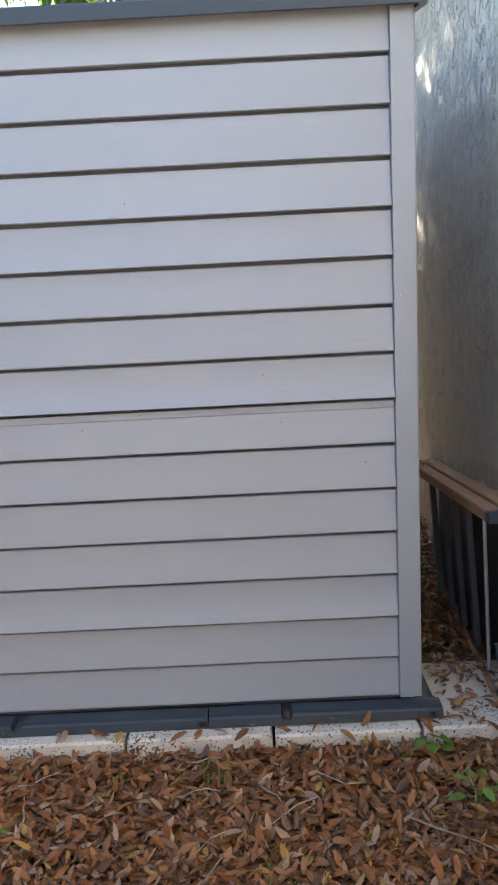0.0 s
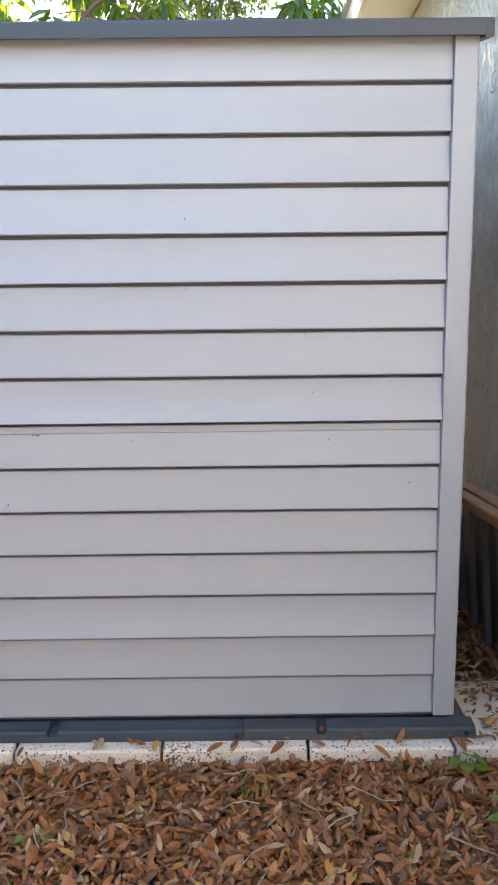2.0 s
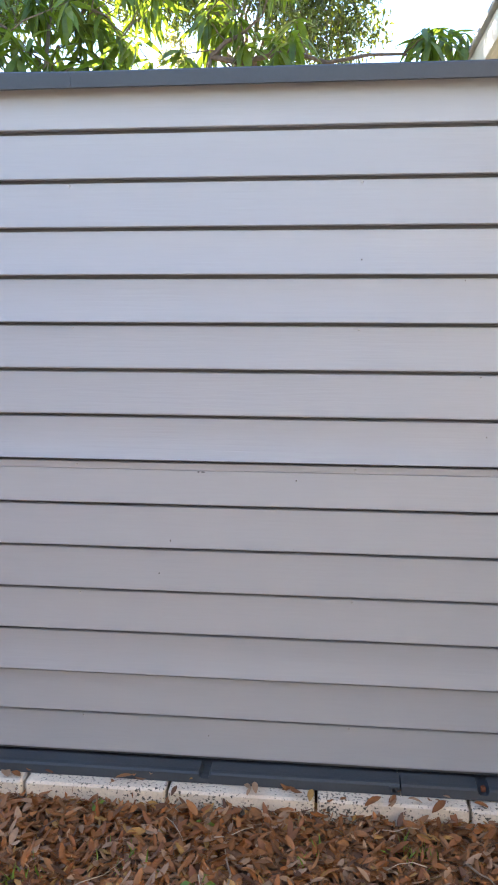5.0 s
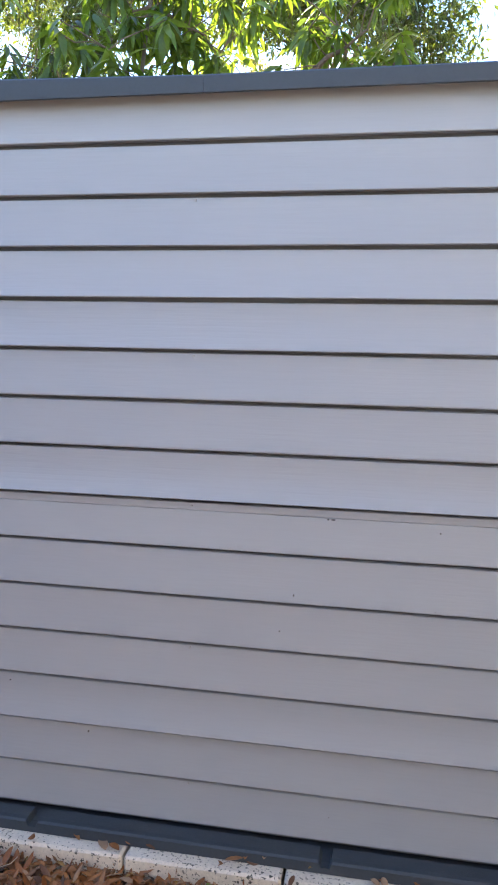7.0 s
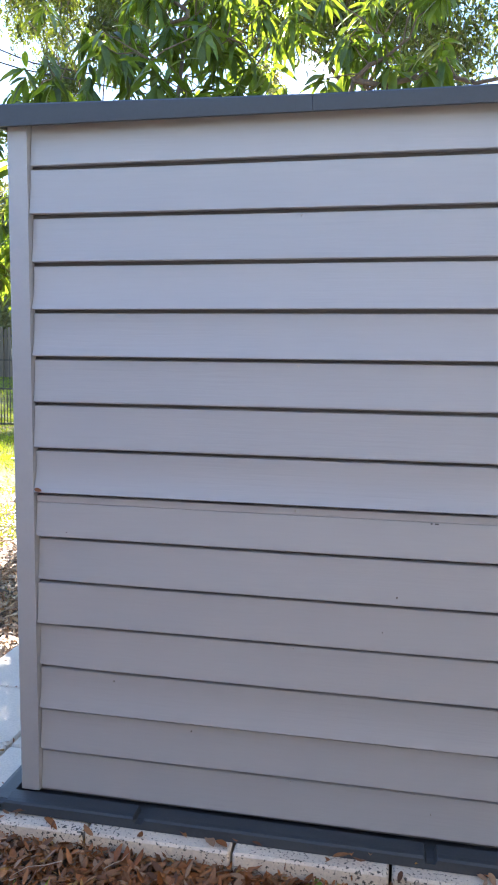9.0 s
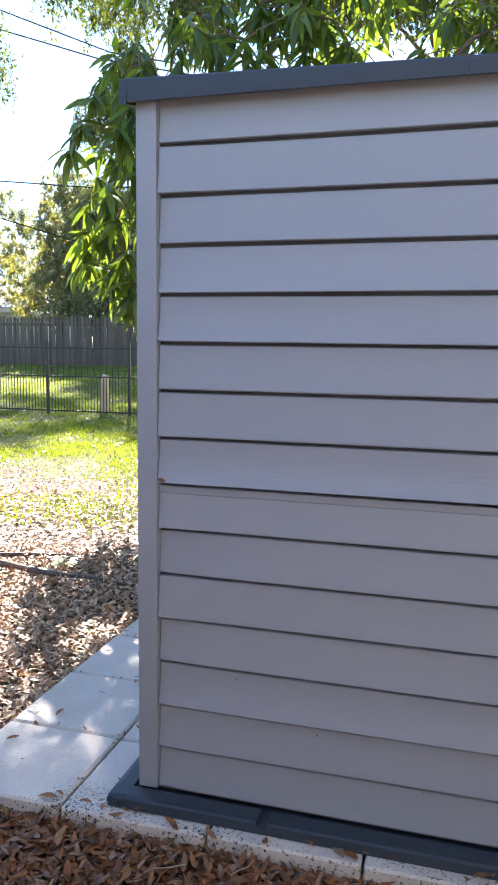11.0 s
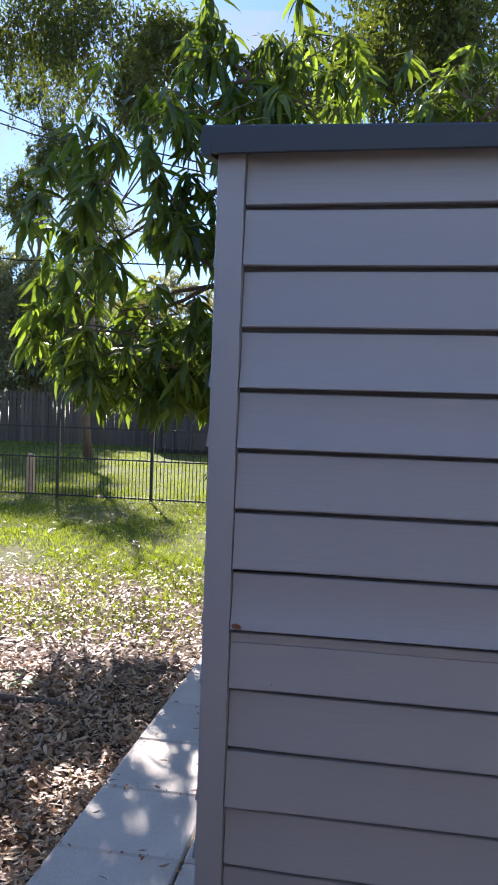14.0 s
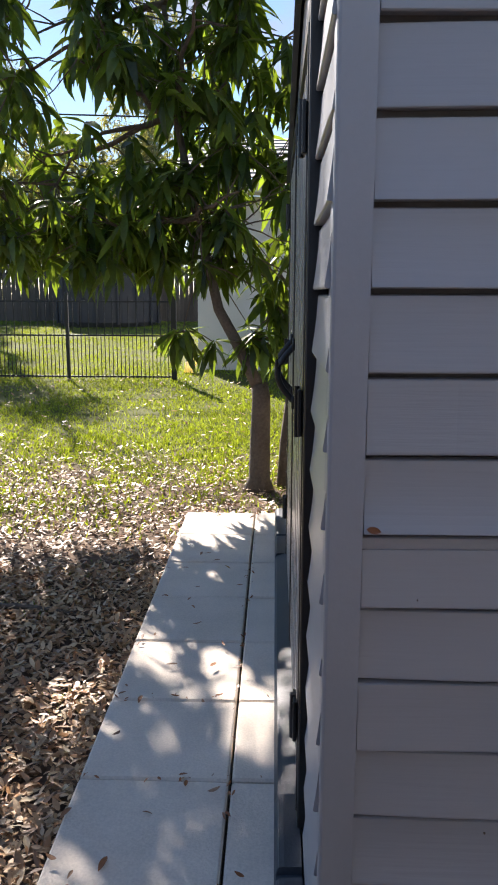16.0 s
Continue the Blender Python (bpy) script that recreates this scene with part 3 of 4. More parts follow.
for s, y0 in ((1, 2.02), (-1, 5.172)):
    yr = 3.597
    ribs = 8
    for r in range(ribs):
        xa = SX0 - 0.004 + (SX1 - SX0 + 0.006) * r / ribs
        xb = SX0 - 0.004 + (SX1 - SX0 + 0.006) * (r + 1) / ribs
        sec = [(xa, 0.0), (xa + 0.012, 0.012), (xa + 0.03, 0.012), (xa + 0.042, 0.0), (xb - 0.001, 0.0)]
        verts = [(x, y0 + 0.02 * s, 1.921) for x, h in sec] + [(x, yr, 2.252 + h) for x, h in sec]
        verts += [(x, y, z - 0.006) for x, y, z in verts]
        n = len(sec)
        faces = []
        for i in range(n - 1):
            faces += [[i, i + 1, n + i + 1, n + i], [2 * n + i, 3 * n + i, 3 * n + i + 1, 2 * n + i + 1], [i, 2 * n + i, 2 * n + i + 1, i + 1]]
        part("roof_panel", (verts, faces), M_FASCIA, shed)
part("gable_wall", ([(SX0 + 0.004, 2.06, 1.885), (SX0 + 0.004, 5.13, 1.885), (SX0 + 0.004, 3.597, 2.205), (SX0 + 0.02, 2.06, 1.885), (SX0 + 0.02, 5.13, 1.885), (SX0 + 0.02, 3.597, 2.205)],
                    [[0, 2, 1], [3, 4, 5], [0, 1, 4, 3], [1, 2, 5, 4], [2, 0, 3, 5]]), M_TRIM, shed)

# the double door on the west side
for y0, y1, z0, z1 in ((2.475, 2.515, 0.10, 1.86), (4.36, 4.40, 0.10, 1.86), (2.516, 4.359, 1.82, 1.86)):
    part("door_jamb", box_data(-1.714, -1.67, y0, y1, z0, z1, 0.003), M_BLACK, shed, "black steel door jamb")


def shed_door(y0, y1, handle_y, hinge_y):
    door = part("door", box_data(-1.704, -1.682, y0, y1, 0.105, 1.815, 0.003), M_DOOR, shed, "grey ribbed shed door")
    door.matrix_parent_inverse = Matrix.Translation((-0.56, 3.45, 0.05)).inverted()
    n = 6
    for i in range(n):
        ya = y0 + 0.03 + (y1 - y0 - 0.06) * i / n
        yb = ya + (y1 - y0 - 0.06) / n - 0.035
        part("rib", ([(x, y, z) for z in (0.16, 1.76) for x, y in ((-1.705, ya), (-1.7135, ya + 0.012), (-1.7135, yb - 0.012), (-1.705, yb))],
              [[0, 1, 5, 4], [1, 2, 6, 5], [2, 3, 7, 6], [0, 3, 2, 1], [4, 5, 6, 7]]), M_DOOR, door)
    for ye in (y0 + 0.002, y1 - 0.022):
        part("edge_strip", box_data(-1.7165, -1.7045, ye, ye + 0.020, 0.11, 1.81, 0.002), M_BLACK, door, "black steel edge strip")
    arc = [(-1.716 - 0.050 * math.sin(math.pi * i / 10), handle_y, 0.97 + 0.17 * i / 10) for i in range(11)]
    part("handle", join(tube(arc, [0.010] * 11, 8), box_data(-1.722, -1.7136, handle_y - 0.016, handle_y + 0.016, 0.945, 0.985, 0.003), box_data(-1.722, -1.7136, handle_y - 0.016, handle_y + 0.016, 1.125, 1.165, 0.003)),
         M_BLACK, door, "curved black pull handle", True)
    for z in (0.34, 1.05, 1.62):
        part("hinge", join(box_data(-1.726, -1.717, hinge_y - 0.03, hinge_y + 0.03, z - 0.05, z + 0.05, 0.002), tube([(-1.727, hinge_y, z - 0.055), (-1.727, hinge_y, z + 0.055)], [0.006, 0.006], 8)), M_BLACK, door,
             "black steel hinge")


shed_door(2.52, 3.435, 3.30, 2.55)
shed_door(3.44, 4.355, 3.56, 4.33)

# screws through the siding, and a torn spot on the seam
screw_data = tube([(0, -0.0015, 0), (0, 0.0, 0), (0, 0.006, 0)], [0.002, 0.0034, 0.0034], 8)
screw_mesh = bpy.data.meshes.new("screw")
screw_mesh.from_pydata(screw_data[0], [], screw_data[1])
screw_mesh.materials.append(M_SCREW)
for sx in (-0.17, -0.928, 0.40):
    for k in (2, 5, 8, 11, 14):
        if sx == 0.40 and k != 11:
            continue
        z = (0.499 if sx == 0.40 else LINES[k - 1] - 0.017 if k != 8 else LINES[7] - 0.019)
        piece("screw", screw_mesh, (sx, 2.0640, z), shed)
for z in (1.204, 0.658):
    piece("screw", screw_mesh, (0.527, 2.046, z), shed, scale=(1.7, 1, 1.9) if z > 1 else (0.8, 1, 0.8))
for dx, w in ((-0.592, 0.005), (-0.582, 0.010)):
    part("torn_edge", box_data(dx, dx + w, 2.0615, 2.066, 0.9045, 0.9070, 0.0006), M_BLACK, shed)


# ---- the folded table beside the stucco wall ----
def build_table():
    t = tagged(empty("folded_table", (0.82, 2.5, 0.03)), "folded slatted table with tan wooden edge and dark metal frame", "table")

    def top(y):
        return 0.607 - 0.075 * (y - 2.07)

    def slat(x0, x1, dz, ya, yb):
        v, f = box_data(x0, x1, ya, yb, -0.036, 0.0, 0.004)
        return [(x, y, z + top(y) + dz) for x, y, z in v], f
    part("slat", slat(0.762, 0.812, 0.0, 2.088, 3.06), M_WOODTOP, t, "weathered tan wooden slat")
    part("slat", slat(0.819, 0.872, 0.006, 2.088, 3.08), M_WOODTOP, t, "weathered tan wooden slat")
    part("end_cap", slat(0.758, 0.815, 0.003, 2.055, 2.087), M_DARK, t, "grey plastic end cap")
    part("end_cap", slat(0.817, 0.876, 0.008, 2.055, 2.087), M_DARK, t, "grey plastic end cap")
    part("far_bracket", slat(0.760, 0.874, 0.010, 3.082, 3.10), M_SCREW, t, "pale metal bracket")
    part("edge_strip", tube([(0.800, 2.235, 0.545), (0.815, 2.225, 0.06)], [0.006, 0.006], 6), M_SCREW, t, "thin bright metal edge")
    for y in (2.40, 2.56, 2.72, 2.88):
        v, f = box_data(-0.010, 0.010, -0.014, 0.014, 0.0, 1.0, 0.002)
        zt = top(y) - 0.042
        part("upright", ([(0.795 + x + 0.035 * (1 - z), y + yy, 0.06 + z * (zt - 0.06)) for x, yy, z in v], f), M_UPRIGHT, t, "flat grey steel upright")
    part("floor_rail", tube([(0.785, 2.03, 0.062), (0.825, 2.5, 0.045), (0.86, 3.0, 0.035)], [0.010, 0.010, 0.010], 6), M_WOODTOP, t, "thin brown floor rail")
    part("leg", tube([(0.800, 2.070, 0.565), (0.802, 2.062, 0.30), (0.812, 2.062, 0.06)], [0.011, 0.010, 0.010], 8), M_DARK, t)
    part("leg", tube([(0.790, 2.075, 0.22), (0.806, 2.060, 0.12), (0.815, 2.055, 0.055)], [0.009, 0.009, 0.009], 8), M_DARK, t)
    part("foot", box_data(0.785, 0.90, 2.03, 2.075, 0.054, 0.090, 0.008), M_BLACK, t)
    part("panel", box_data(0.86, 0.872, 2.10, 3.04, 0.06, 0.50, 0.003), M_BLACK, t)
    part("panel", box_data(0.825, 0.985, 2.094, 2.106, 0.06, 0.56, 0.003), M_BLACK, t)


build_table()


# ---- fences ----
FY = 11.48


def steel_fence():
    fence = tagged(empty("steel_fence", (-8, FY, 0.12)), "black steel picket fence with closer pickets along its lower half", "fence")
    xs = [-3.16 - 1.47 * i for i in range(8)]
    gz = float(ground_z(0, FY))
    pk = tube([(0, 0, 0), (0, 0, 1.08), (0, 0, 1.12)], [0.0065, 0.0065, 0.002], 6)
    sh = tube([(0, 0, 0), (0, 0, 0.56), (0, 0, 0.59)], [0.0065, 0.0065, 0.002], 6)
    meshes = []
    for name, d in (("picket", pk), ("short_picket", sh)):
        me = bpy.data.meshes.new(name)
        me.from_pydata(d[0], [], d[1])
        me.materials.append(M_BLACK)
        meshes.append(me)
    pm = bpy.data.meshes.new("post")
    d = join(box_data(-0.022, 0.022, -0.022, 0.022, -0.12, 1.16, 0.003), tube([(0, 0, 1.16), (0, 0, 1.18), (0, 0, 1.21)], [0.026, 0.026, 0.006], 8))
    pm.from_pydata(d[0], [], d[1])
    pm.materials.append(M_BLACK)
    for i, x in enumerate(xs):
        piece("post", pm, (x, FY, gz), fence, scale=(1.6, 1.6, 1) if i == 0 else (1, 1, 1))
    for x0, x1 in zip(xs[1:], xs[:-1]):
        for z in (0.035, 0.60, 1.06):
            part("rail", box_data(x0 + 0.022, x1 - 0.022, FY - 0.010, FY + 0.010, gz + z, gz + z + 0.022, 0.002), M_BLACK, fence)
        n = 13
        for k in range(n):
            xx = x0 + 0.022 + (x1 - x0 - 0.044) * (k + 0.5) / n
            piece("picket", meshes[0], (xx, FY - 0.0, gz + 0.02), fence)
            piece("short_picket", meshes[1], (xx + (x1 - x0) / n / 2, FY, gz + 0.02), fence) if k < n - 1 else None


steel_fence()


def board_fence():
    fence = tagged(empty("privacy_fence", (-12, 24.5, 0.49)), "tall weathered grey-brown wooden board fence in tree shade", "fence")
    gz = float(ground_z(0, 24.5))
    d = box_data(-0.088, 0.088, -0.010, 0.010, -0.06, 1.66, 0.003)
    me = bpy.data.meshes.new("board")
    d[0][:] = [(x * (0.55 if z > 1.64 else 1), y, z) for x, y, z in d[0]]
    me.from_pydata(d[0], [], d[1])
    me.materials.append(M_PICKET)
    for k in range(190):
        x = -26.2 + k * 0.143
        piece("board", me, (x, 24.5 + (0.011 if k % 2 else -0.011), gz + random.uniform(-0.03, 0.03)), fence, (0, random.uniform(-0.002, 0.002), 0), (1, 1, random.uniform(0.985, 1.01)))
    for z in (0.35, 1.35):
        part("rail", box_data(-26.3, 0.9, 24.52, 24.56, gz + z, gz + z + 0.09, 0.004), M_PICKET, fence)
    for k in range(11):
        part("post", box_data(-26.0 + k * 2.6, -25.91 + k * 2.6, 24.56, 24.65, gz - 0.1, gz + 1.6, 0.004), M_PICKET, fence)


board_fence()


# ---- buildings behind ----
def white_house():
    h = tagged(empty("white_house", (0.5, 14, 0.15)), "white single-storey house with a pale shingle roof, behind the tree", "house")
    part("wall", box_data(-2.95, 6.0, 12.7, 19.0, -0.1, 2.72, 0.01), M_WHITEWALL, h)
    part("fascia_board", box_data(-3.3, 6.3, 12.28, 12.31, 2.72, 2.90, 0.004), M_SOFFIT, h)
    part("soffit", box_data(-3.3, 6.3, 12.312, 12.698, 2.725, 2.75, 0.003), M_SOFFIT, h)
    for r in range(11):
        y0, y1 = 12.24 + r * 0.3, 12.24 + (r + 1) * 0.3 + 0.03
        z0, z1 = 2.91 + r * 0.105, 2.91 + (r + 1) * 0.105 - 0.006
        verts = [(x, y, z) for x in (-3.35, 6.35) for y, z in ((y0, z0), (y0, z0 + 0.022), (y1, z1 + 0.016), (y1, z1 - 0.01))]
        part("shingle_course", (verts, [[0, 3, 2, 1], [4, 5, 6, 7], [0, 1, 5, 4], [1, 2, 6, 5], [2, 3, 7, 6], [3, 0, 4, 7]]), M_SHINGLE, h)
    part("gable", ([(-2.95, 12.7, 2.72), (-2.95, 19, 2.72), (-2.95, 15.7, 4.05), (-2.93, 12.7, 2.72), (-2.93, 19, 2.72), (-2.93, 15.7, 4.05)], [[0, 2, 1], [3, 4, 5], [0, 1, 4, 3], [1, 2, 5, 4], [2, 0, 3, 5]]), M_WHITEWALL, h)


white_house()


def far_house():
    h = tagged(empty("far_house", (-31, 38, 0.4)), "pale house with a low light roof beyond the fence", "house")
    part("wall", box_data(-41.0, -23.0, 35.2, 42.0, 0.0, 2.8, 0.02), M_WHITEWALL, h)
    part("fascia_board", box_data(-41.6, -22.4, 34.55, 34.6, 2.72, 2.95, 0.01), M_SOFFIT, h)
    for r in range(10):
        y0, z0, inset = 34.5 + r * 0.4, 2.96 + r * 0.13, r * 0.3
        part("shingle_course", ([(x, y, z + t) for t in (0, 0.04) for x, y, z in ((-41.7 + inset, y0, z0), (-22.3 - inset, y0, z0), (-22.6 - inset, y0 + 0.44, z0 + 0.13), (-41.4 + inset, y0 + 0.44, z0 + 0.13))],
                                [[3, 2, 1, 0], [4, 5, 6, 7], [0, 1, 5, 4], [1, 2, 6, 5], [2, 3, 7, 6], [3, 0, 4, 7]]), M_SHINGLE, h)


far_house()


def covered_tub():
    x, y = -6.5, 22.8
    gz = float(ground_z(0, y))
    tub = tagged(empty("covered_tub", (x, y, gz)), "charcoal ribbed round garden tub with a pale dusty lid", "tub")
    part("body", tube([(x, y, gz - 0.05), (x, y, gz + 0.10), (x, y, gz + 1.40), (x, y, gz + 1.46)], [1.25, 1.38, 1.40, 1.36], 32), M_CLOTH, tub)
    for k in range(16):
        a = 2 * math.pi * k / 16
        part("rib", tube([(x + 1.41 * math.cos(a), y + 1.41 * math.sin(a), gz + z) for z in (0.05, 1.42)], [0.035, 0.035], 6), M_CLOTH, tub)
    part("lid", tube([(x, y, gz + 1.462), (x, y, gz + 1.52), (x, y, gz + 1.56)], [1.44, 1.44, 0.9], 32), M_CONC, tub, "pale dusty lid")


covered_tub()


# ---- trees ----
def limb(points, r0, r1, sides=7):
    n = len(points)
    return tube(points, [r0 + (r1 - r0) * i / (n - 1) for i in range(n)], sides)


def bent(a, b, n=5, wob=0.08):
    a, b = Vector(a), Vector(b)
    ln = (b - a).length
    pts = []
    for i in range(n + 1):
        f = i / n
        p = a.lerp(b, f)
        if 0 < i < n:
            p += Vector((random.uniform(-1, 1), random.uniform(-1, 1), random.uniform(-0.5, 1))) * wob * ln
        pts.append(tuple(p))
    return pts


def mango_tree():
    t = tagged(empty("mango_tree", (-1.92, 6.0, 0.0)), "young mango tree with a forked trunk and long drooping dark leaves", "tree")
    trunk = limb([(-1.875, 5.97, -0.05), (-1.872, 5.97, 0.08), (-1.868, 5.97, 0.35), (-1.862, 5.97, 0.62), (-1.875, 5.97, 0.72)], 0.078, 0.056, 12)
    trunk[0][:12] = [(x + (x + 1.875) * 0.6, y + (y - 5.97) * 0.6, z) for x, y, z in trunk[0][:12]]
    part("trunk", trunk, M_SMOOTHBARK, t, "", True)
    left = [(-1.865, 5.97, 0.66), (-1.93, 5.96, 0.80), (-2.04, 5.95, 1.02), (-2.14, 5.95, 1.20), (-2.20, 5.97, 1.45), (-2.28, 6.05, 1.75), (-2.42, 6.1, 2.4), (-2.5, 6.2, 3.1), (-2.4, 6.2, 3.9)]
    part("limb", limb(left, 0.046, 0.014, 9), M_SMOOTHBARK, t, "", True)
    part("limb", limb([(-1.70, 6.05, -0.03), (-1.69, 6.05, 0.3), (-1.62, 6.05, 0.95), (-1.45, 5.9, 1.6), (-1.25, 5.7, 2.4), (-1.05, 5.4, 3.1)], 0.055, 0.014, 9), M_SMOOTHBARK, t, "", True)
    hubs = [(-2.45, 6.05, 2.4), (-2.36, 5.97, 1.75), (-2.5, 6.2, 3.1), (-2.4, 6.2, 3.9), (-1.25, 5.7, 2.4), (-1.05, 5.4, 3.1), (-1.45, 5.9, 1.6)]
    second = []
    along = list(left[4:])
    for e in ((-3.35, 6.3, 2.2), (-3.75, 6.5, 1.9), (-3.3, 6.1, 2.9), (-3.2, 6.6, 3.6), (-2.9, 5.6, 2.6), (-2.7, 6.6, 4.3), (-1.9, 6.0, 3.6), (-0.7, 5.3, 3.3), (-2.2, 5.7, 3.2), (-2.0, 5.7, 1.9), (-1.5, 6.3, 2.2),
              (0.43, 5.4, 3.02), (-2.9, 6.3, 1.7), (-2.2, 5.4, 2.9), (-3.9, 6.7, 2.6)):
        h = min(hubs, key=lambda q: (Vector(q) - Vector(e)).length)
        line = bent(h, e, 6, 0.05)
        for a, b in zip(line[:-1], line[1:]):
            along += [a, tuple((np.array(a) + np.array(b)) / 2), b]
        part("limb", limb(line, 0.020, 0.006, 6), M_BARK, t)
    whorls = []
    while len(whorls) < 185:                                        # the main crown
        d = np.array([random.gauss(0, 1) for _ in range(3)])
        d /= np.linalg.norm(d)
        r = random.uniform(0.25, 1.0) ** 0.5
        p = np.array((-2.95, 6.3, 2.75)) + d * r * np.array((1.32, 0.9, 1.5))
        if p[2] < 1.50 or noise.noise(Vector(p * 1.3)) < -0.1:
            continue
        whorls.append(p)
    for c, rad, n in (((-0.85, 5.5, 3.40), (0.42, 0.35, 0.40), 30), ((-2.6, 6.8, 4.0), (0.4, 0.35, 0.35), 16), ((-2.5, 6.3, 4.2), (0.55, 0.4, 0.5), 30), ((-1.9, 6.2, 3.8), (0.4, 0.4, 0.4), 18), ((-2.55, 6.15, 1.95), (0.5, 0.4, 0.35), 26), ((-1.83, 6.05, 1.12), (0.12, 0.15, 0.18), 9), ((-2.35, 6.2, 2.6), (0.45, 0.4, 0.6), 24), ((0.45, 5.4, 3.17), (0.15, 0.14, 0.07), 6), ((-3.75, 6.6, 1.95), (0.5, 0.35, 0.28), 22), ((-3.0, 6.3, 1.72), (0.55, 0.4, 0.2), 28),
                      ((-2.35, 6.1, 1.66), (0.45, 0.4, 0.20), 20), ((-1.75, 6.2, 2.0), (0.35, 0.5, 0.5), 30), ((-1.62, 6.3, 1.05), (0.16, 0.3, 0.2), 10), ((-2.30, 6.0, 1.0), (0.14, 0.2, 0.06), 4), ((-2.4, 5.8, 3.2), (0.5, 0.4, 0.4), 26),
                      ((-1.75, 6.3, 2.9), (0.4, 0.4, 0.4), 22), ((-1.70, 6.25, 1.5), (0.22, 0.3, 0.45), 16)):
        for _ in range(n):
            d = np.array([random.uniform(-1, 1) for _ in range(3)])
            whorls.append(np.array(c) + d * np.array(rad))
    whorls = np.array(whorls)
    sec = np.array(along)
    twigs = []
    for w, p in enumerate(whorls):
        k = random.choice(list(np.argsort(((sec - p) ** 2).sum(1) + np.where(sec[:, 2] > p[2] + 0.1, 0.15, 0.0))[:4]))
        near_w = whorls[:w][np.abs(whorls[:w] - p).max(1) < 0.4] if w else whorls[:0]
        start = near_w[int(np.argmin(((near_w - sec[k]) ** 2).sum(1)))] if len(near_w) and ((sec[k] - p) ** 2).sum() > 0.12 else sec[k]
        twigs.append(limb(bent(start, p, 3, 0.08), 0.006, 0.003, 4))
    tagged(part("twig", join(*twigs), M_BARK, t), kind="stuff")
    shape, faces = leaf_shape(1.0, 0.225, 0.30, 0.30, (0.0, 0.12, 0.40, 0.72, 1.0), (0.05, 0.55, 1.0, 0.72, 0.03))
    pos, yaw, pitch, roll, size = [], [], [], [], []
    for p in whorls:
        n = random.randint(9, 14)
        a0 = random.uniform(0, 6.3)
        for i in range(n):
            pos.append(p + np.array([random.uniform(-0.02, 0.02), random.uniform(-0.02, 0.02), random.uniform(-0.07, 0.03)]))
            yaw.append(a0 + i * 2.4)
            pitch.append(random.gauss(0.62, 0.42))
            roll.append(random.gauss(0, 0.35))
            size.append(random.uniform(0.15, 0.28))
    m = rot_mats(rng, np.array(pos), np.array(yaw), np.array(pitch), np.array(roll), np.array(size))
    near = np.argsort(np.array(pos)[:, 1])[:300]
    rest = np.ones(len(m), bool)
    rest[near] = False
    me = bpy.data.meshes.new("leaf")
    me.from_pydata(shape, [], faces)
    me.polygons.foreach_set("use_smooth", [True] * len(me.polygons))
    me.materials.append(M_MANGO)
    for i in near:
        ob = new("leaf", me)
        mm = Matrix.Identity(4)
        for r in range(3):
            for c in range(4):
                mm[r][c] = m[i, r, c]
        ob.matrix_world = mm
        ob.parent = t
        ob.matrix_parent_inverse = Matrix.Translation((-1.92, 6.0, 0.0)).inverted()
    tagged(scatter("crown", shape, faces, m[rest], M_MANGO, t), "crown of long pointed mango leaves", kind="stuff")


mango_tree()


def oak_tree(base, trunk_r, fork, blobs, per_blob, leaf, label, name="oak_tree", material=M_OAK, droop=0.5, seed=1):
    """A spreading tree: trunk, limbs to each mass of foliage, twigs and many small leaves. blobs: (centre, radii)."""
    random.seed(seed)
    r = np.random.default_rng(seed)
    t = tagged(empty(name, base), label, "tree")
    b, f = Vector(base), Vector(fork)
    part("trunk", limb(bent(b - Vector((0, 0, 0.1)), f, 5, 0.03), trunk_r, trunk_r * 0.65, 10), M_BARK, t, "", True)
    allm, twigs = [], []
    for c, rad in blobs:
        part("limb", limb(bent(f, c, 6, 0.07), trunk_r * 0.2, trunk_r * 0.05, 7), M_BARK, t, "", True)
        n_cl = max(10, int(per_blob / 30))
        d = r.normal(size=(n_cl, 3))
        d /= np.linalg.norm(d, axis=1)[:, None]
        cl = np.array(c) + d * (r.uniform(0.15, 1, (n_cl, 1)) ** 0.5) * np.array(rad)
        for p in cl:
            k = random.uniform(0.4, 0.9)
            tip = p - np.array((0, 0, droop * k * random.uniform(0.2, 1.0)))
            twigs.append(limb(bent(tuple(np.array(c) * 0.35 + p * 0.65), tuple(tip), 2, 0.1), 0.008, 0.003, 3))
            n = 44
            along = r.uniform(0, 1, (n, 1))
            q = p + (tip - p) * along + r.normal(size=(n, 3)) * np.array((0.11, 0.11, 0.10)) * (0.6 + 0.5 * k)
            allm.append(rot_mats(r, q, r.uniform(0, 6.3, n), r.normal(0.5, 0.6, n), r.normal(0, 0.6, n), r.uniform(0.6, 1.3, n) * leaf))
    tagged(part("twig", join(*twigs), M_BARK, t), kind="stuff")
    shape = [(0, 0, 0), (0.45, -0.19, 0.04), (1, 0, -0.1), (0.45, 0.19, 0.04)]
    tagged(scatter("crown", shape, [[0, 1, 2, 3]], np.concatenate(allm), material, t, smooth=False), "airy crown of small leaves with gaps", kind="stuff")


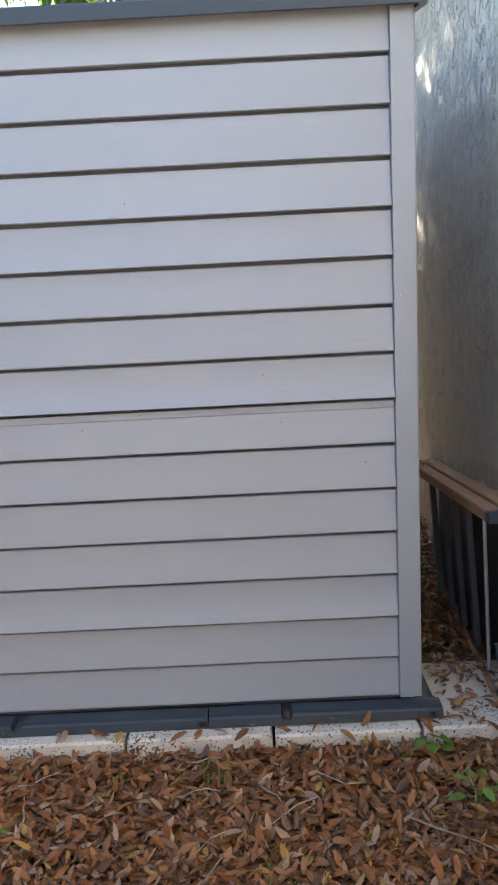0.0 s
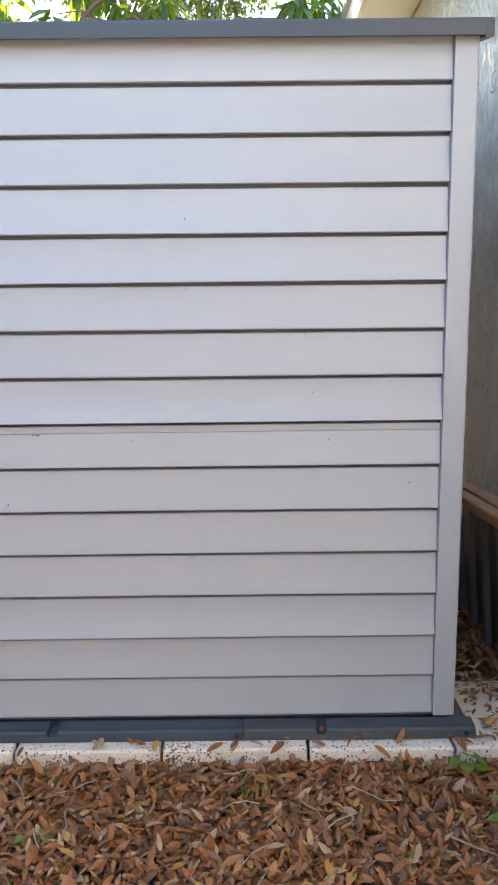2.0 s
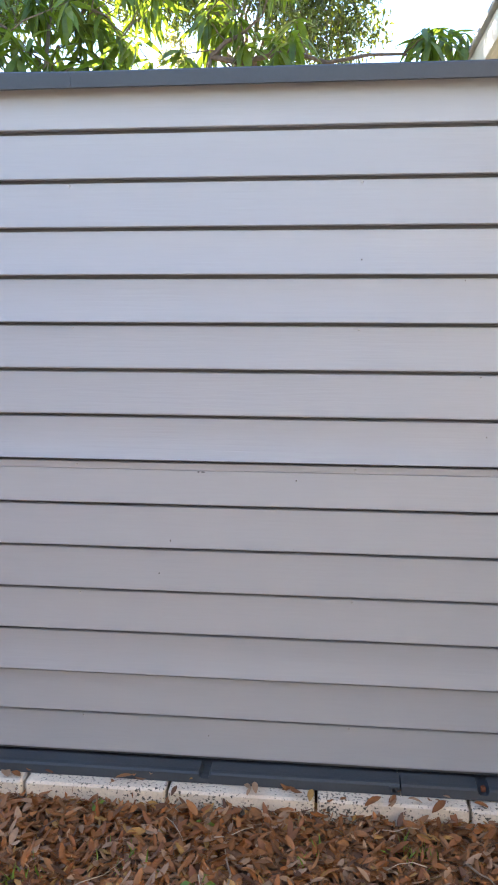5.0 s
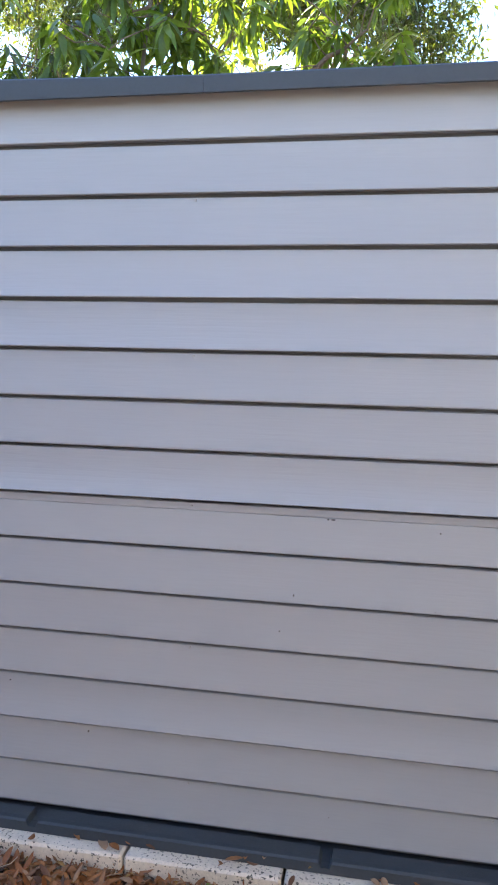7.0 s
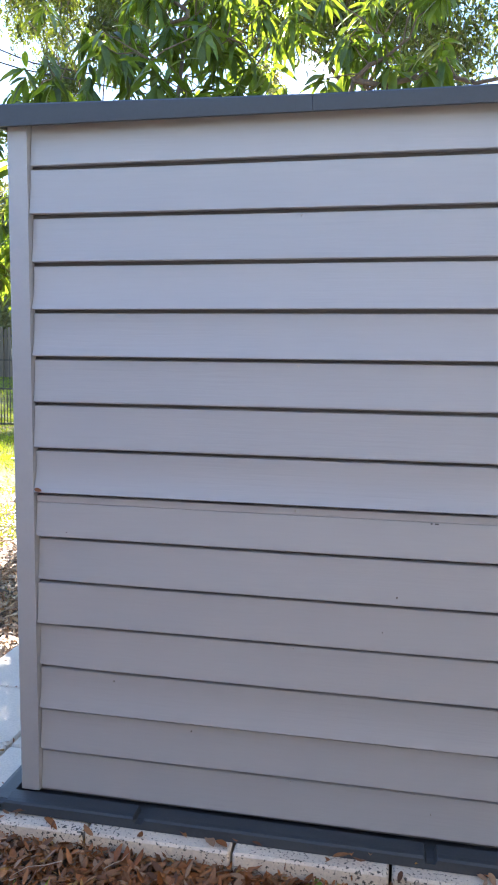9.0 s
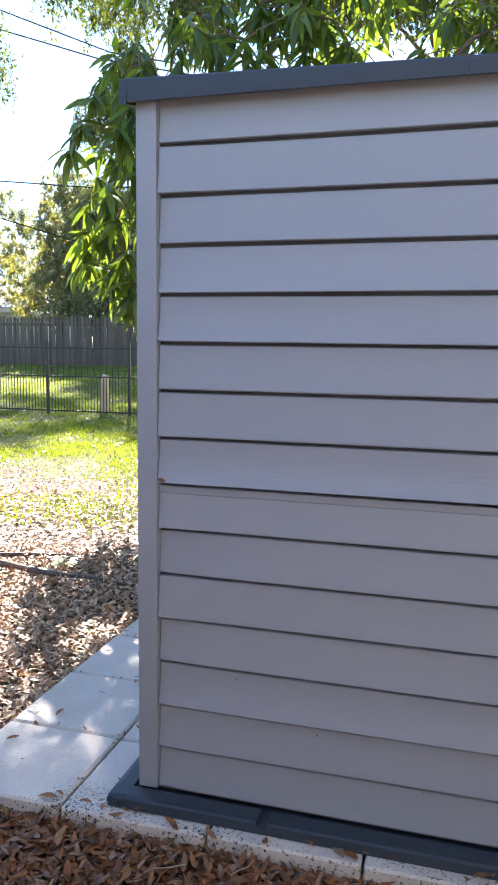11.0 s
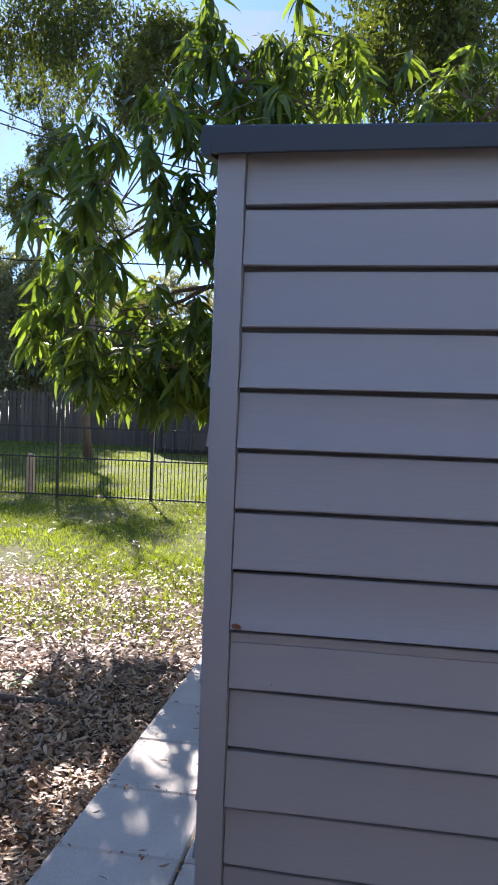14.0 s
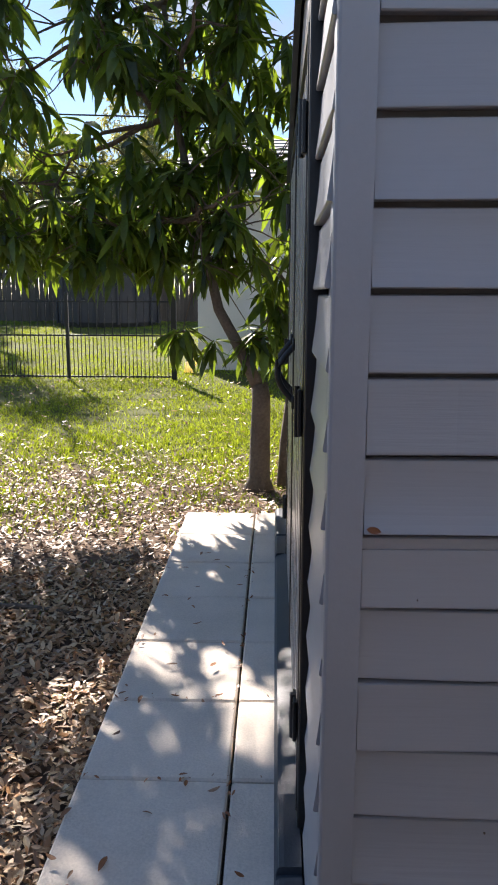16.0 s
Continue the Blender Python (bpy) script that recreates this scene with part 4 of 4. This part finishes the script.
# last seven crown masses lie out of view, added to shade the south-west ground
oak_tree((-5.2, 4.9, 0.0), 0.20, (-5.8, 5.4, 4.2), [((-8.5, 11.0, 5.75), (0.6, 0.8, 0.75)), ((-6.6, 8.0, 5.8), (0.8, 0.6, 0.45)), ((-6.9, 6.5, 4.7), (0.9, 0.8, 0.6)), ((-7.6, 7.2, 5.2), (0.9, 0.8, 0.6)), ((-6.1, 5.6, 4.2), (0.8, 0.7, 0.5)),
          ((-5.6, 4.6, 4.6), (0.9, 0.8, 0.6)), ((-6.6, 5.2, 5.6), (1.0, 0.9, 0.7)), ((-5.2, 3.6, 5.0), (1.0, 0.8, 0.6)), ((-6.6, 3.8, 5.2), (1.0, 0.9, 0.6))], 1500, 0.085,
         "spreading oak with hanging twigs of small dark leaves", seed=3)
oak_tree((-8.3, 18.4, 0.3), 0.12, (-8.1, 17.9, 4.6), [((-8.1, 17.6, 6.0), (0.9, 0.7, 0.7)), ((-6.7, 11.0, 6.9), (0.8, 0.6, 0.5)), ((-3.95, 9.2, 5.8), (0.5, 0.5, 0.4)), ((-5.4, 10.9, 6.7), (0.75, 0.7, 0.8)), ((-4.7, 10.6, 5.9), (0.45, 0.5, 0.5)), ((-6.1, 11.2, 7.6), (1.0, 0.8, 0.6))], 2200, 0.09,
         "large oak with grey hanging foliage behind the fence", seed=4, droop=0.9)
oak_tree((-19.2, 38.0, 0.3), 0.45, (-19.0, 37.8, 9.0), [((-18.7, 37.6, 18.4), (2.1, 1.8, 2.5)), ((-17.4, 36.2, 14.3), (1.5, 1.5, 1.6)), ((-19.8, 37.9, 12.8), (1.5, 1.5, 1.5))], 4200, 0.20,
         "tall oak with hanging grey foliage beyond the board fence", seed=6, droop=1.8)
oak_tree((-0.9, 11.5, 0.1), 0.16, (-1.4, 10.8, 4.6), [((-2.2, 9.6, 5.5), (0.8, 0.6, 0.5)), ((-1.2, 10.0, 6.0), (1.0, 0.7, 0.5)), ((-0.3, 9.6, 5.0), (0.7, 0.6, 0.6)), ((-1.05, 7.4, 4.75), (0.7, 0.5, 0.5)), ((-0.95, 6.9, 5.5), (0.6, 0.45, 0.45)), ((-1.5, 8.3, 6.3), (0.7, 0.6, 0.6)), ((-0.4, 9.0, 6.4), (1.0, 0.8, 0.5))], 2700, 0.09,
         "leafy oak rising behind the shed", seed=5, droop=0.8)
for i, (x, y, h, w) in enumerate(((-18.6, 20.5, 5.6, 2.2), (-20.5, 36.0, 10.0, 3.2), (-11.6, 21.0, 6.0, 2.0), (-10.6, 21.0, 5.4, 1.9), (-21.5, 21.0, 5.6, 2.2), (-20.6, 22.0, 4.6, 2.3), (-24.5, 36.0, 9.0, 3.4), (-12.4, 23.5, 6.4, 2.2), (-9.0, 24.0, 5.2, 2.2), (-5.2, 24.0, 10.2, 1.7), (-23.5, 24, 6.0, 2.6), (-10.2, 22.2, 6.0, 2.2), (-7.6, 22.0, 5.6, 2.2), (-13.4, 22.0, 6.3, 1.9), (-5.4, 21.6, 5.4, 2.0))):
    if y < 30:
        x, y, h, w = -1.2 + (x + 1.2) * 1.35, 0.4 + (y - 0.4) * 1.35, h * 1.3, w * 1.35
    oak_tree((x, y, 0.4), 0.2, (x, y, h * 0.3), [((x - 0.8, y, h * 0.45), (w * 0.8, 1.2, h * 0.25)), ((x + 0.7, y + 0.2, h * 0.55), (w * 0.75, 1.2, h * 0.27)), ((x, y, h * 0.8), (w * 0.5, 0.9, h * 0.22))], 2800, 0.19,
             "green tree along the far boundary, haze in its leaf colour", name="boundary_tree", material=M_FARLEAF, droop=0.3, seed=20 + i)
random.seed(11)

# overhead cables
for name_pts in (((-24, 15, 12.3), (-10.6, 15, 8.1), (-8.1, 15, 7.05), (0, 15, 5.2)), ((-24, 15, 12.1), (-10.7, 15, 7.75), (-8.35, 15, 6.95), (0, 15, 5.0)), ((-24, 15, 6.8), (-11.3, 15, 4.74), (-8.6, 15, 4.46), (0, 15, 4.2)),
                 ((-24, 15, 6.6), (-11.3, 15, 4.08), (-9.0, 15, 3.4), (-2, 15, 2.6))):
    tagged(part("cable", tube(name_pts, [0.014] * 4, 6), M_WIRE), "black overhead cable strung across the yard", "cable", group="overhead cables")

# wooden board leaning by the oak, roots, cut post, bottle
board = tagged(part("wooden_board", turned(box_data(-0.038, 0.038, -0.012, 0.012, 0, 0.9, 0.011), pose(-4.22, 4.9, 0.0, 6, -14, 20)), M_PALEWOOD), "pale rounded wooden board leaning by the oak", "board")
tagged(part("tree_root", join(limb([(-5.0, 4.7, 0.08), (-4.4, 4.45, 0.06), (-3.7, 4.02, 0.04), (-3.1, 3.86, 0.03), (-2.8, 3.88, 0.025), (-2.46, 3.83, 0.0)], 0.032, 0.007, 8),
                              limb([(-3.7, 4.02, 0.03), (-3.4, 4.15, 0.03), (-3.0, 4.35, 0.0)], 0.018, 0.008, 7), limb([(-4.7, 4.4, 0.05), (-4.0, 3.8, 0.05), (-3.4, 3.45, 0.0)], 0.035, 0.012, 8)), M_ROOT, smooth=True), "grey surface root running through fallen leaves", "root")
gz = float(ground_z(0, 11.8))
tagged(part("wooden_post", tube([(-6.72, 11.85, gz - 0.05), (-6.72, 11.85, gz + 0.55), (-6.70, 11.85, gz + 0.62)], [0.075, 0.065, 0.05], 9), M_PALEWOOD), "short cut wooden post behind the fence", "post")




def plastic_jug(x, y):
    gz = float(ground_z(x, y))
    jug = tagged(empty("plastic_jug", (x, y, gz)), "cloudy plastic jug with a black cap against the white wall", "jug")
    lean = pose(x, y, gz - 0.012, 0, 12, 30)
    part("body", turned(tube([(0, 0, 0), (0, 0, 0.01), (0, 0, 0.17), (0, 0, 0.23), (0, 0, 0.26)], [0.065, 0.075, 0.075, 0.035, 0.022], 14), lean), M_BOTTLE, jug, "", True)
    part("cap", turned(tube([(0, 0, 0.261), (0, 0, 0.30), (0, 0, 0.305)], [0.028, 0.028, 0.022], 12), lean), M_BLACK, jug, "black screw cap")
    part("handle", turned(tube([(0.03, 0, 0.235), (0.075, 0, 0.225), (0.09, 0, 0.17), (0.074, 0, 0.12)], [0.011] * 4, 8), lean), M_BOTTLE, jug, "", True)


plastic_jug(-3.06, 12.35)


# ---- ground cover ----
def fallen(n, x0, x1, y0, y1, keep, z, size, material, name, label, tilt=0.35, simple=False):
    pos = np.column_stack([rng.uniform(x0, x1, n), rng.uniform(y0, y1, n), np.zeros(n)])
    ok = np.array([keep(x, y) for x, y, _ in pos])
    pos = pos[ok]
    n = len(pos)
    pos[:, 2] = ground_z(pos[:, 0], pos[:, 1]) + z + rng.uniform(0, 0.018, n)
    s = rng.uniform(size[0], size[1], n)[:, None] * np.column_stack([np.ones(n), rng.uniform(0.75, 1.3, n), rng.uniform(0.5, 1.6, n) * rng.choice([1, 1, -1], n)])
    m = rot_mats(rng, pos, rng.uniform(0, 6.3, n), rng.normal(0, tilt, n), rng.normal(0, tilt, n), np.ones(n))
    m[:, :, :3] *= s[:, None, :]
    shape, faces = leaf_shape(1.0, 0.34, 0.16, 0.30, (0.0, 0.14, 0.38, 0.66, 0.88, 1.0), (0.05, 0.62, 1.0, 0.92, 0.50, 0.06))
    if simple:
        shape, faces = [(0, 0, 0), (0.45, -0.17, 0.05), (1, 0, -0.06), (0.45, 0.17, 0.05), (0.45, 0, -0.02)], [[0, 1, 2, 4], [0, 4, 2, 3]]
    return tagged(scatter(name, shape, faces, m, material), label, "leaf litter", kind="stuff")


def free(x, y):
    return not (-2.28 < x < 0.95 and 1.93 < y < 5.22)


fallen(36000, -2.6, 1.0, 0.85, 1.95, lambda x, y: y < 1.945, 0.004, (0.021, 0.052), M_LITTER, "leaf_litter", "thick layer of fallen brown oak leaves before the shed", 0.38)
fallen(9, 0.765, 0.855, 2.86, 3.05, lambda x, y: True, 0.545, (0.025, 0.05), M_LITTER, "dry_leaf_litter", "few brown leaves lying on the table slats", 0.12)
fallen(420, 0.56, 0.985, 1.945, 2.35, lambda x, y: x > 0.64 or y < 2.0, 0.056, (0.012, 0.042), M_LITTER, "dry_leaf_litter", "brown leaf crumbs swept onto the slab corner", 0.15)
fallen(9000, -2.6, 1.0, 0.85, 1.95, lambda x, y: y < 1.945, 0.012, (0.009, 0.026), M_LITTER, "leaf_litter", "broken brown leaf crumbs among the fallen leaves", 0.6, True)
fallen(8000, -4.5, 1.0, -1.2, 0.87, lambda x, y: True, 0.004, (0.035, 0.065), M_LITTER, "leaf_litter", "fallen brown leaves over the yard soil", 0.35, True)
fallen(60, -1.893, -1.867, 1.95, 5.2, lambda x, y: True, 0.05, (0.008, 0.028), M_LITTER, "dry_leaf_litter", "leaf crumbs caught in the slab joint", 0.3)
for jy in (2.315, 2.715, 3.115):
    fallen(16, -2.27, -1.72, jy - 0.012, jy + 0.012, lambda x, y: True, 0.05, (0.008, 0.028), M_LITTER, "dry_leaf_litter", "leaf crumbs caught in the slab joint", 0.3)
fallen(2600, 0.62, 0.99, 2.2, 4.2, lambda x, y: random.random() < min(1, (y - 2.15) * 3), 0.035, (0.022, 0.048), M_LITTER, "leaf_litter", "brown leaves heaped between shed and bench")
fallen(2500, -4.5, -2.25, 0.85, 2.4, lambda x, y: free(x, y), 0.004, (0.042, 0.075), M_LITTER, "leaf_litter", "fallen brown leaves beside the path")
fallen(14000, -3.9, -2.2, 1.9, 4.4, lambda x, y: free(x, y), 0.010, (0.022, 0.046), M_PATHLITTER, "dry_leaf_litter", "curled pale brown oak leaves beside the slab path", 0.4)
fallen(36000, -6.0, -1.2, 2.0, 8.4, lambda x, y: free(x, y) and random.random() < 1.1 - max(0, y - 4.6) * 0.36, 0.003, (0.032, 0.058), M_DRYLITTER, "dry_leaf_litter", "sun-bleached dry leaves scattered over bare soil", 0.3, True)
fallen(420, -8, -2.0, 7.0, 12.0, lambda x, y: True, 0.02, (0.04, 0.07), M_PATHLITTER, "dry_leaf_litter", "few dry leaves lying in the lawn", 0.3)
fallen(46, -2.26, -1.77, 1.95, 5.2, lambda x, y: True, 0.056, (0.02, 0.042), M_LITTER, "dry_leaf_litter", "few dry leaves lying on the slabs", 0.15)
fallen(70, -1.9, 0.95, 1.935, 1.972, lambda x, y: True, 0.057, (0.015, 0.06), M_LITTER, "leaf_litter", "single brown leaves on the slab edge", 0.12)


def lawn():
    n = 460000
    y = 4.6 + 19.8 * rng.uniform(0, 1, n) ** 1.6
    x = -0.6 - rng.uniform(0, 1, n) * (7.0 + 0.55 * y)
    dens = np.clip((y - 4.8) / 2.0, 0, 1)
    nz = np.array([noise.noise(Vector((a * 0.7, b * 0.7, 3))) + 0.6 * noise.noise(Vector((a * 2.3, b * 2.3, 8))) for a, b in zip(x, y)])
    ok = (rng.uniform(0, 1, n) < dens * np.clip(0.55 + nz * 1.1, 0.06, 1)) & ~((x > -2.3) & (y < 5.3)) & ~((x > -2.9) & (y > 12.6)) & ~((y > 13) & (rng.uniform(0, 1, n) < 0.25))
    x, y = x[ok], y[ok]
    n = len(x)
    pos = np.column_stack([x, y, ground_z(x, y) - 0.005])
    m = rot_mats(rng, pos, rng.uniform(0, 6.3, n), rng.normal(0, 0.5, n), rng.normal(0, 0.5, n), np.ones(n))
    s = rng.uniform(0.02, 0.052, n)
    m[:, :, :3] *= s[:, None, None]
    shape = [(-0.13, 0, 0), (0.13, 0, 0), (0.09, 0.18, 0.6), (0.0, 0.42, 1.0)]
    tagged(scatter("lawn_grass", shape, [[0, 1, 2, 3]], m, M_GRASS, smooth=False), "patchy sunlit green lawn grass", "grass", kind="stuff")


lawn()


def tuft(x, y, n, h, spread):
    pos = np.column_stack([rng.normal(x, spread, n), rng.normal(y, spread, n), np.full(n, 0.0)])
    m = rot_mats(rng, pos, rng.uniform(0, 6.3, n), rng.normal(0, 0.45, n), rng.normal(0, 0.45, n), np.ones(n))
    m[:, :, :3] *= (rng.uniform(0.6, 1.1, n) * h)[:, None, None]
    shape = [(-0.04, 0, 0), (0.04, 0, 0), (0.03, 0.15, 0.6), (0.0, 0.4, 1.0)]
    ob = scatter("grass_tuft", shape, [[0, 1, 2, 3]], m, M_WEED, smooth=False)
    tagged(ob, "small green grass tuft among fallen leaves", "grass", group="tufts in the leaves", kind="stuff")


for x, y, n, h, s in ((-0.02, 1.80, 26, 0.055, 0.03), (-0.27, 1.75, 18, 0.05, 0.02), (0.35, 1.55, 16, 0.05, 0.025), (-0.30, 1.35, 26, 0.05, 0.03), (-0.48, 1.45, 20, 0.05, 0.03), (0.12, 1.45, 16, 0.045, 0.03),
                      (-0.72, 1.70, 18, 0.05, 0.03), (-0.95, 1.62, 20, 0.05, 0.03), (-1.2, 1.75, 16, 0.05, 0.025), (0.48, 1.88, 14, 0.045, 0.015), (-1.5, 1.7, 18, 0.05, 0.03), (0.55, 1.35, 16, 0.05, 0.02), (-0.75, 1.3, 18, 0.05, 0.03)):
    tuft(x, y, n, h, s)
for x, y, n, s in ((-2.62, 2.55, 30, 0.06), (-3.05, 3.0, 40, 0.09), (-2.8, 3.9, 36, 0.08), (-3.2, 2.3, 40, 0.09), (-2.6, 4.35, 30, 0.07), (-3.3, 3.7, 30, 0.08), (-2.75, 2.15, 26, 0.06), (-2.45, 3.2, 22, 0.05)):
    tuft(x, y, n, 0.035, s)


def weed(x, y, n, size, label, h=0.03, wide=0.6):
    w = tagged(empty("weed", (x, y, 0.0)), label, "plant")
    stems, k = [], []
    for i in range(n):
        a = i * 2.4 + random.uniform(-0.3, 0.3)
        r = random.uniform(0.25, 0.8) * size
        p = (x + r * math.cos(a), y + r * math.sin(a), h * random.uniform(0.6, 1.3))
        stems.append(limb([(x, y, -0.005), (x + r * 0.4 * math.cos(a), y + r * 0.4 * math.sin(a), h * 0.7), p], 0.0016, 0.001, 4))
        shape, faces = leaf_shape(size * random.uniform(0.7, 1.1), size * wide, 0.12, 0.2)
        part("leaf", turned((shape, faces), pose(*p, random.uniform(-12, 12), random.uniform(-10, 25), math.degrees(a))), M_WEED, w, "", True)
    part("stem", join(*stems), M_WEED, w)


weed(0.56, 1.885, 6, 0.045, "round-leaved green weed at the slab edge", 0.045, 0.85)
weed(0.62, 1.66, 7, 0.055, "bright green seedling in the leaves", 0.06, 0.42)
weed(-0.52, 1.62, 5, 0.03, "small green weed in the leaves", 0.03, 0.6)
weed(-0.55, 1.84, 4, 0.025, "small green weed in the leaves", 0.03, 0.6)
weed(0.30, 1.30, 4, 0.04, "small green weed in the leaves", 0.035, 0.5)
weed(-0.85, 1.90, 4, 0.025, "small green weed in the leaves", 0.03, 0.6)
weed(-3.05, 4.04, 7, 0.07, "green weed in dry leaves", 0.05, 0.5)

for x, y, a, ln in ((0.45, 1.60, -35, 0.22), (0.30, 1.38, -28, 0.20), (-0.10, 1.30, 60, 0.25), (-0.45, 1.62, 100, 0.12), (0.75, 1.55, 20, 0.15), (-0.9, 1.5, -20, 0.2), (-1.3, 1.6, 40, 0.18), (0.1, 1.75, -50, 0.1)):
    a = radians(a)
    pts = [(x + math.cos(a) * ln * f + random.uniform(-0.008, 0.008), y + math.sin(a) * ln * f + random.uniform(-0.008, 0.008), 0.03 + random.uniform(0, 0.008)) for f in (0, 0.3, 0.65, 1)]
    tagged(part("twig", limb(pts, 0.003, 0.0015, 5), M_TWIG), "thin dry twig lying on the fallen leaves", "twig", group="twigs in the leaves")


M_STEM = mat("pale_dry_stem", (0.42, 0.34, 0.25), 0.8, var=0.25, fine=90, bump=0.1)
for _ in range(34):
    x, y, a, ln = random.uniform(-1.9, 0.9), random.uniform(1.0, 1.9), random.uniform(0, 6.3), random.uniform(0.05, 0.17)
    pts = [(x + math.cos(a + 0.3 * f) * ln * f, y + math.sin(a + 0.3 * f) * ln * f, 0.026 + random.uniform(0, 0.014)) for f in (0, 0.35, 0.7, 1)]
    tagged(part("leaf_stem", limb(pts, 0.0017, 0.0009, 4), M_STEM), "thin pale stem lying among fallen leaves", "stem", group="stems in the leaves")


# a brown leaf caught under a lap, and specks on the siding
shape, faces = leaf_shape(0.022, 0.011, 0.15, 0.3, (0.0, 0.14, 0.38, 0.66, 0.88, 1.0), (0.05, 0.62, 1.0, 0.92, 0.50, 0.06))
tagged(part("fallen_leaf", turned((shape, faces), pose(-1.634, 2.040, 0.9485, 70, 8, -6)), M_LITTER, smooth=True), "brown dry leaf caught under the siding lap", "leaf")
speck_v, speck_f = box_data(-0.0022, 0.0022, -0.002, 0.002, -0.003, 0.003, 0.001)
speck_mesh = bpy.data.meshes.new("speck")
speck_mesh.from_pydata(speck_v, [], speck_f)
speck_mesh.materials.append(M_BARK)
SPECKS = ((0.164, 1.014), (0.207, 0.885), (-0.326, 0.888), (0.429, 0.765), (0.272, 1.533), (0.093, 1.412), (-0.667, 0.714), (-0.586, 0.572), (-0.167, 1.464), (-0.563, 0.148), (0.143, 1.168), (-0.023, 1.440), (-1.42, 0.42), (-1.2, 0.30), (-0.7, 0.62), (-1.55, 0.83), (-0.33, 0.70))
for x, z in SPECKS:
    lap = min(z - q for q in LINES + [0.0865] if q <= z) / 0.111
    piece("speck", speck_mesh, (x, 2.0550 + 0.0095 * min(1, lap), z), shed, scale=(random.uniform(0.35, 0.75), 1, random.uniform(0.3, 0.8)))
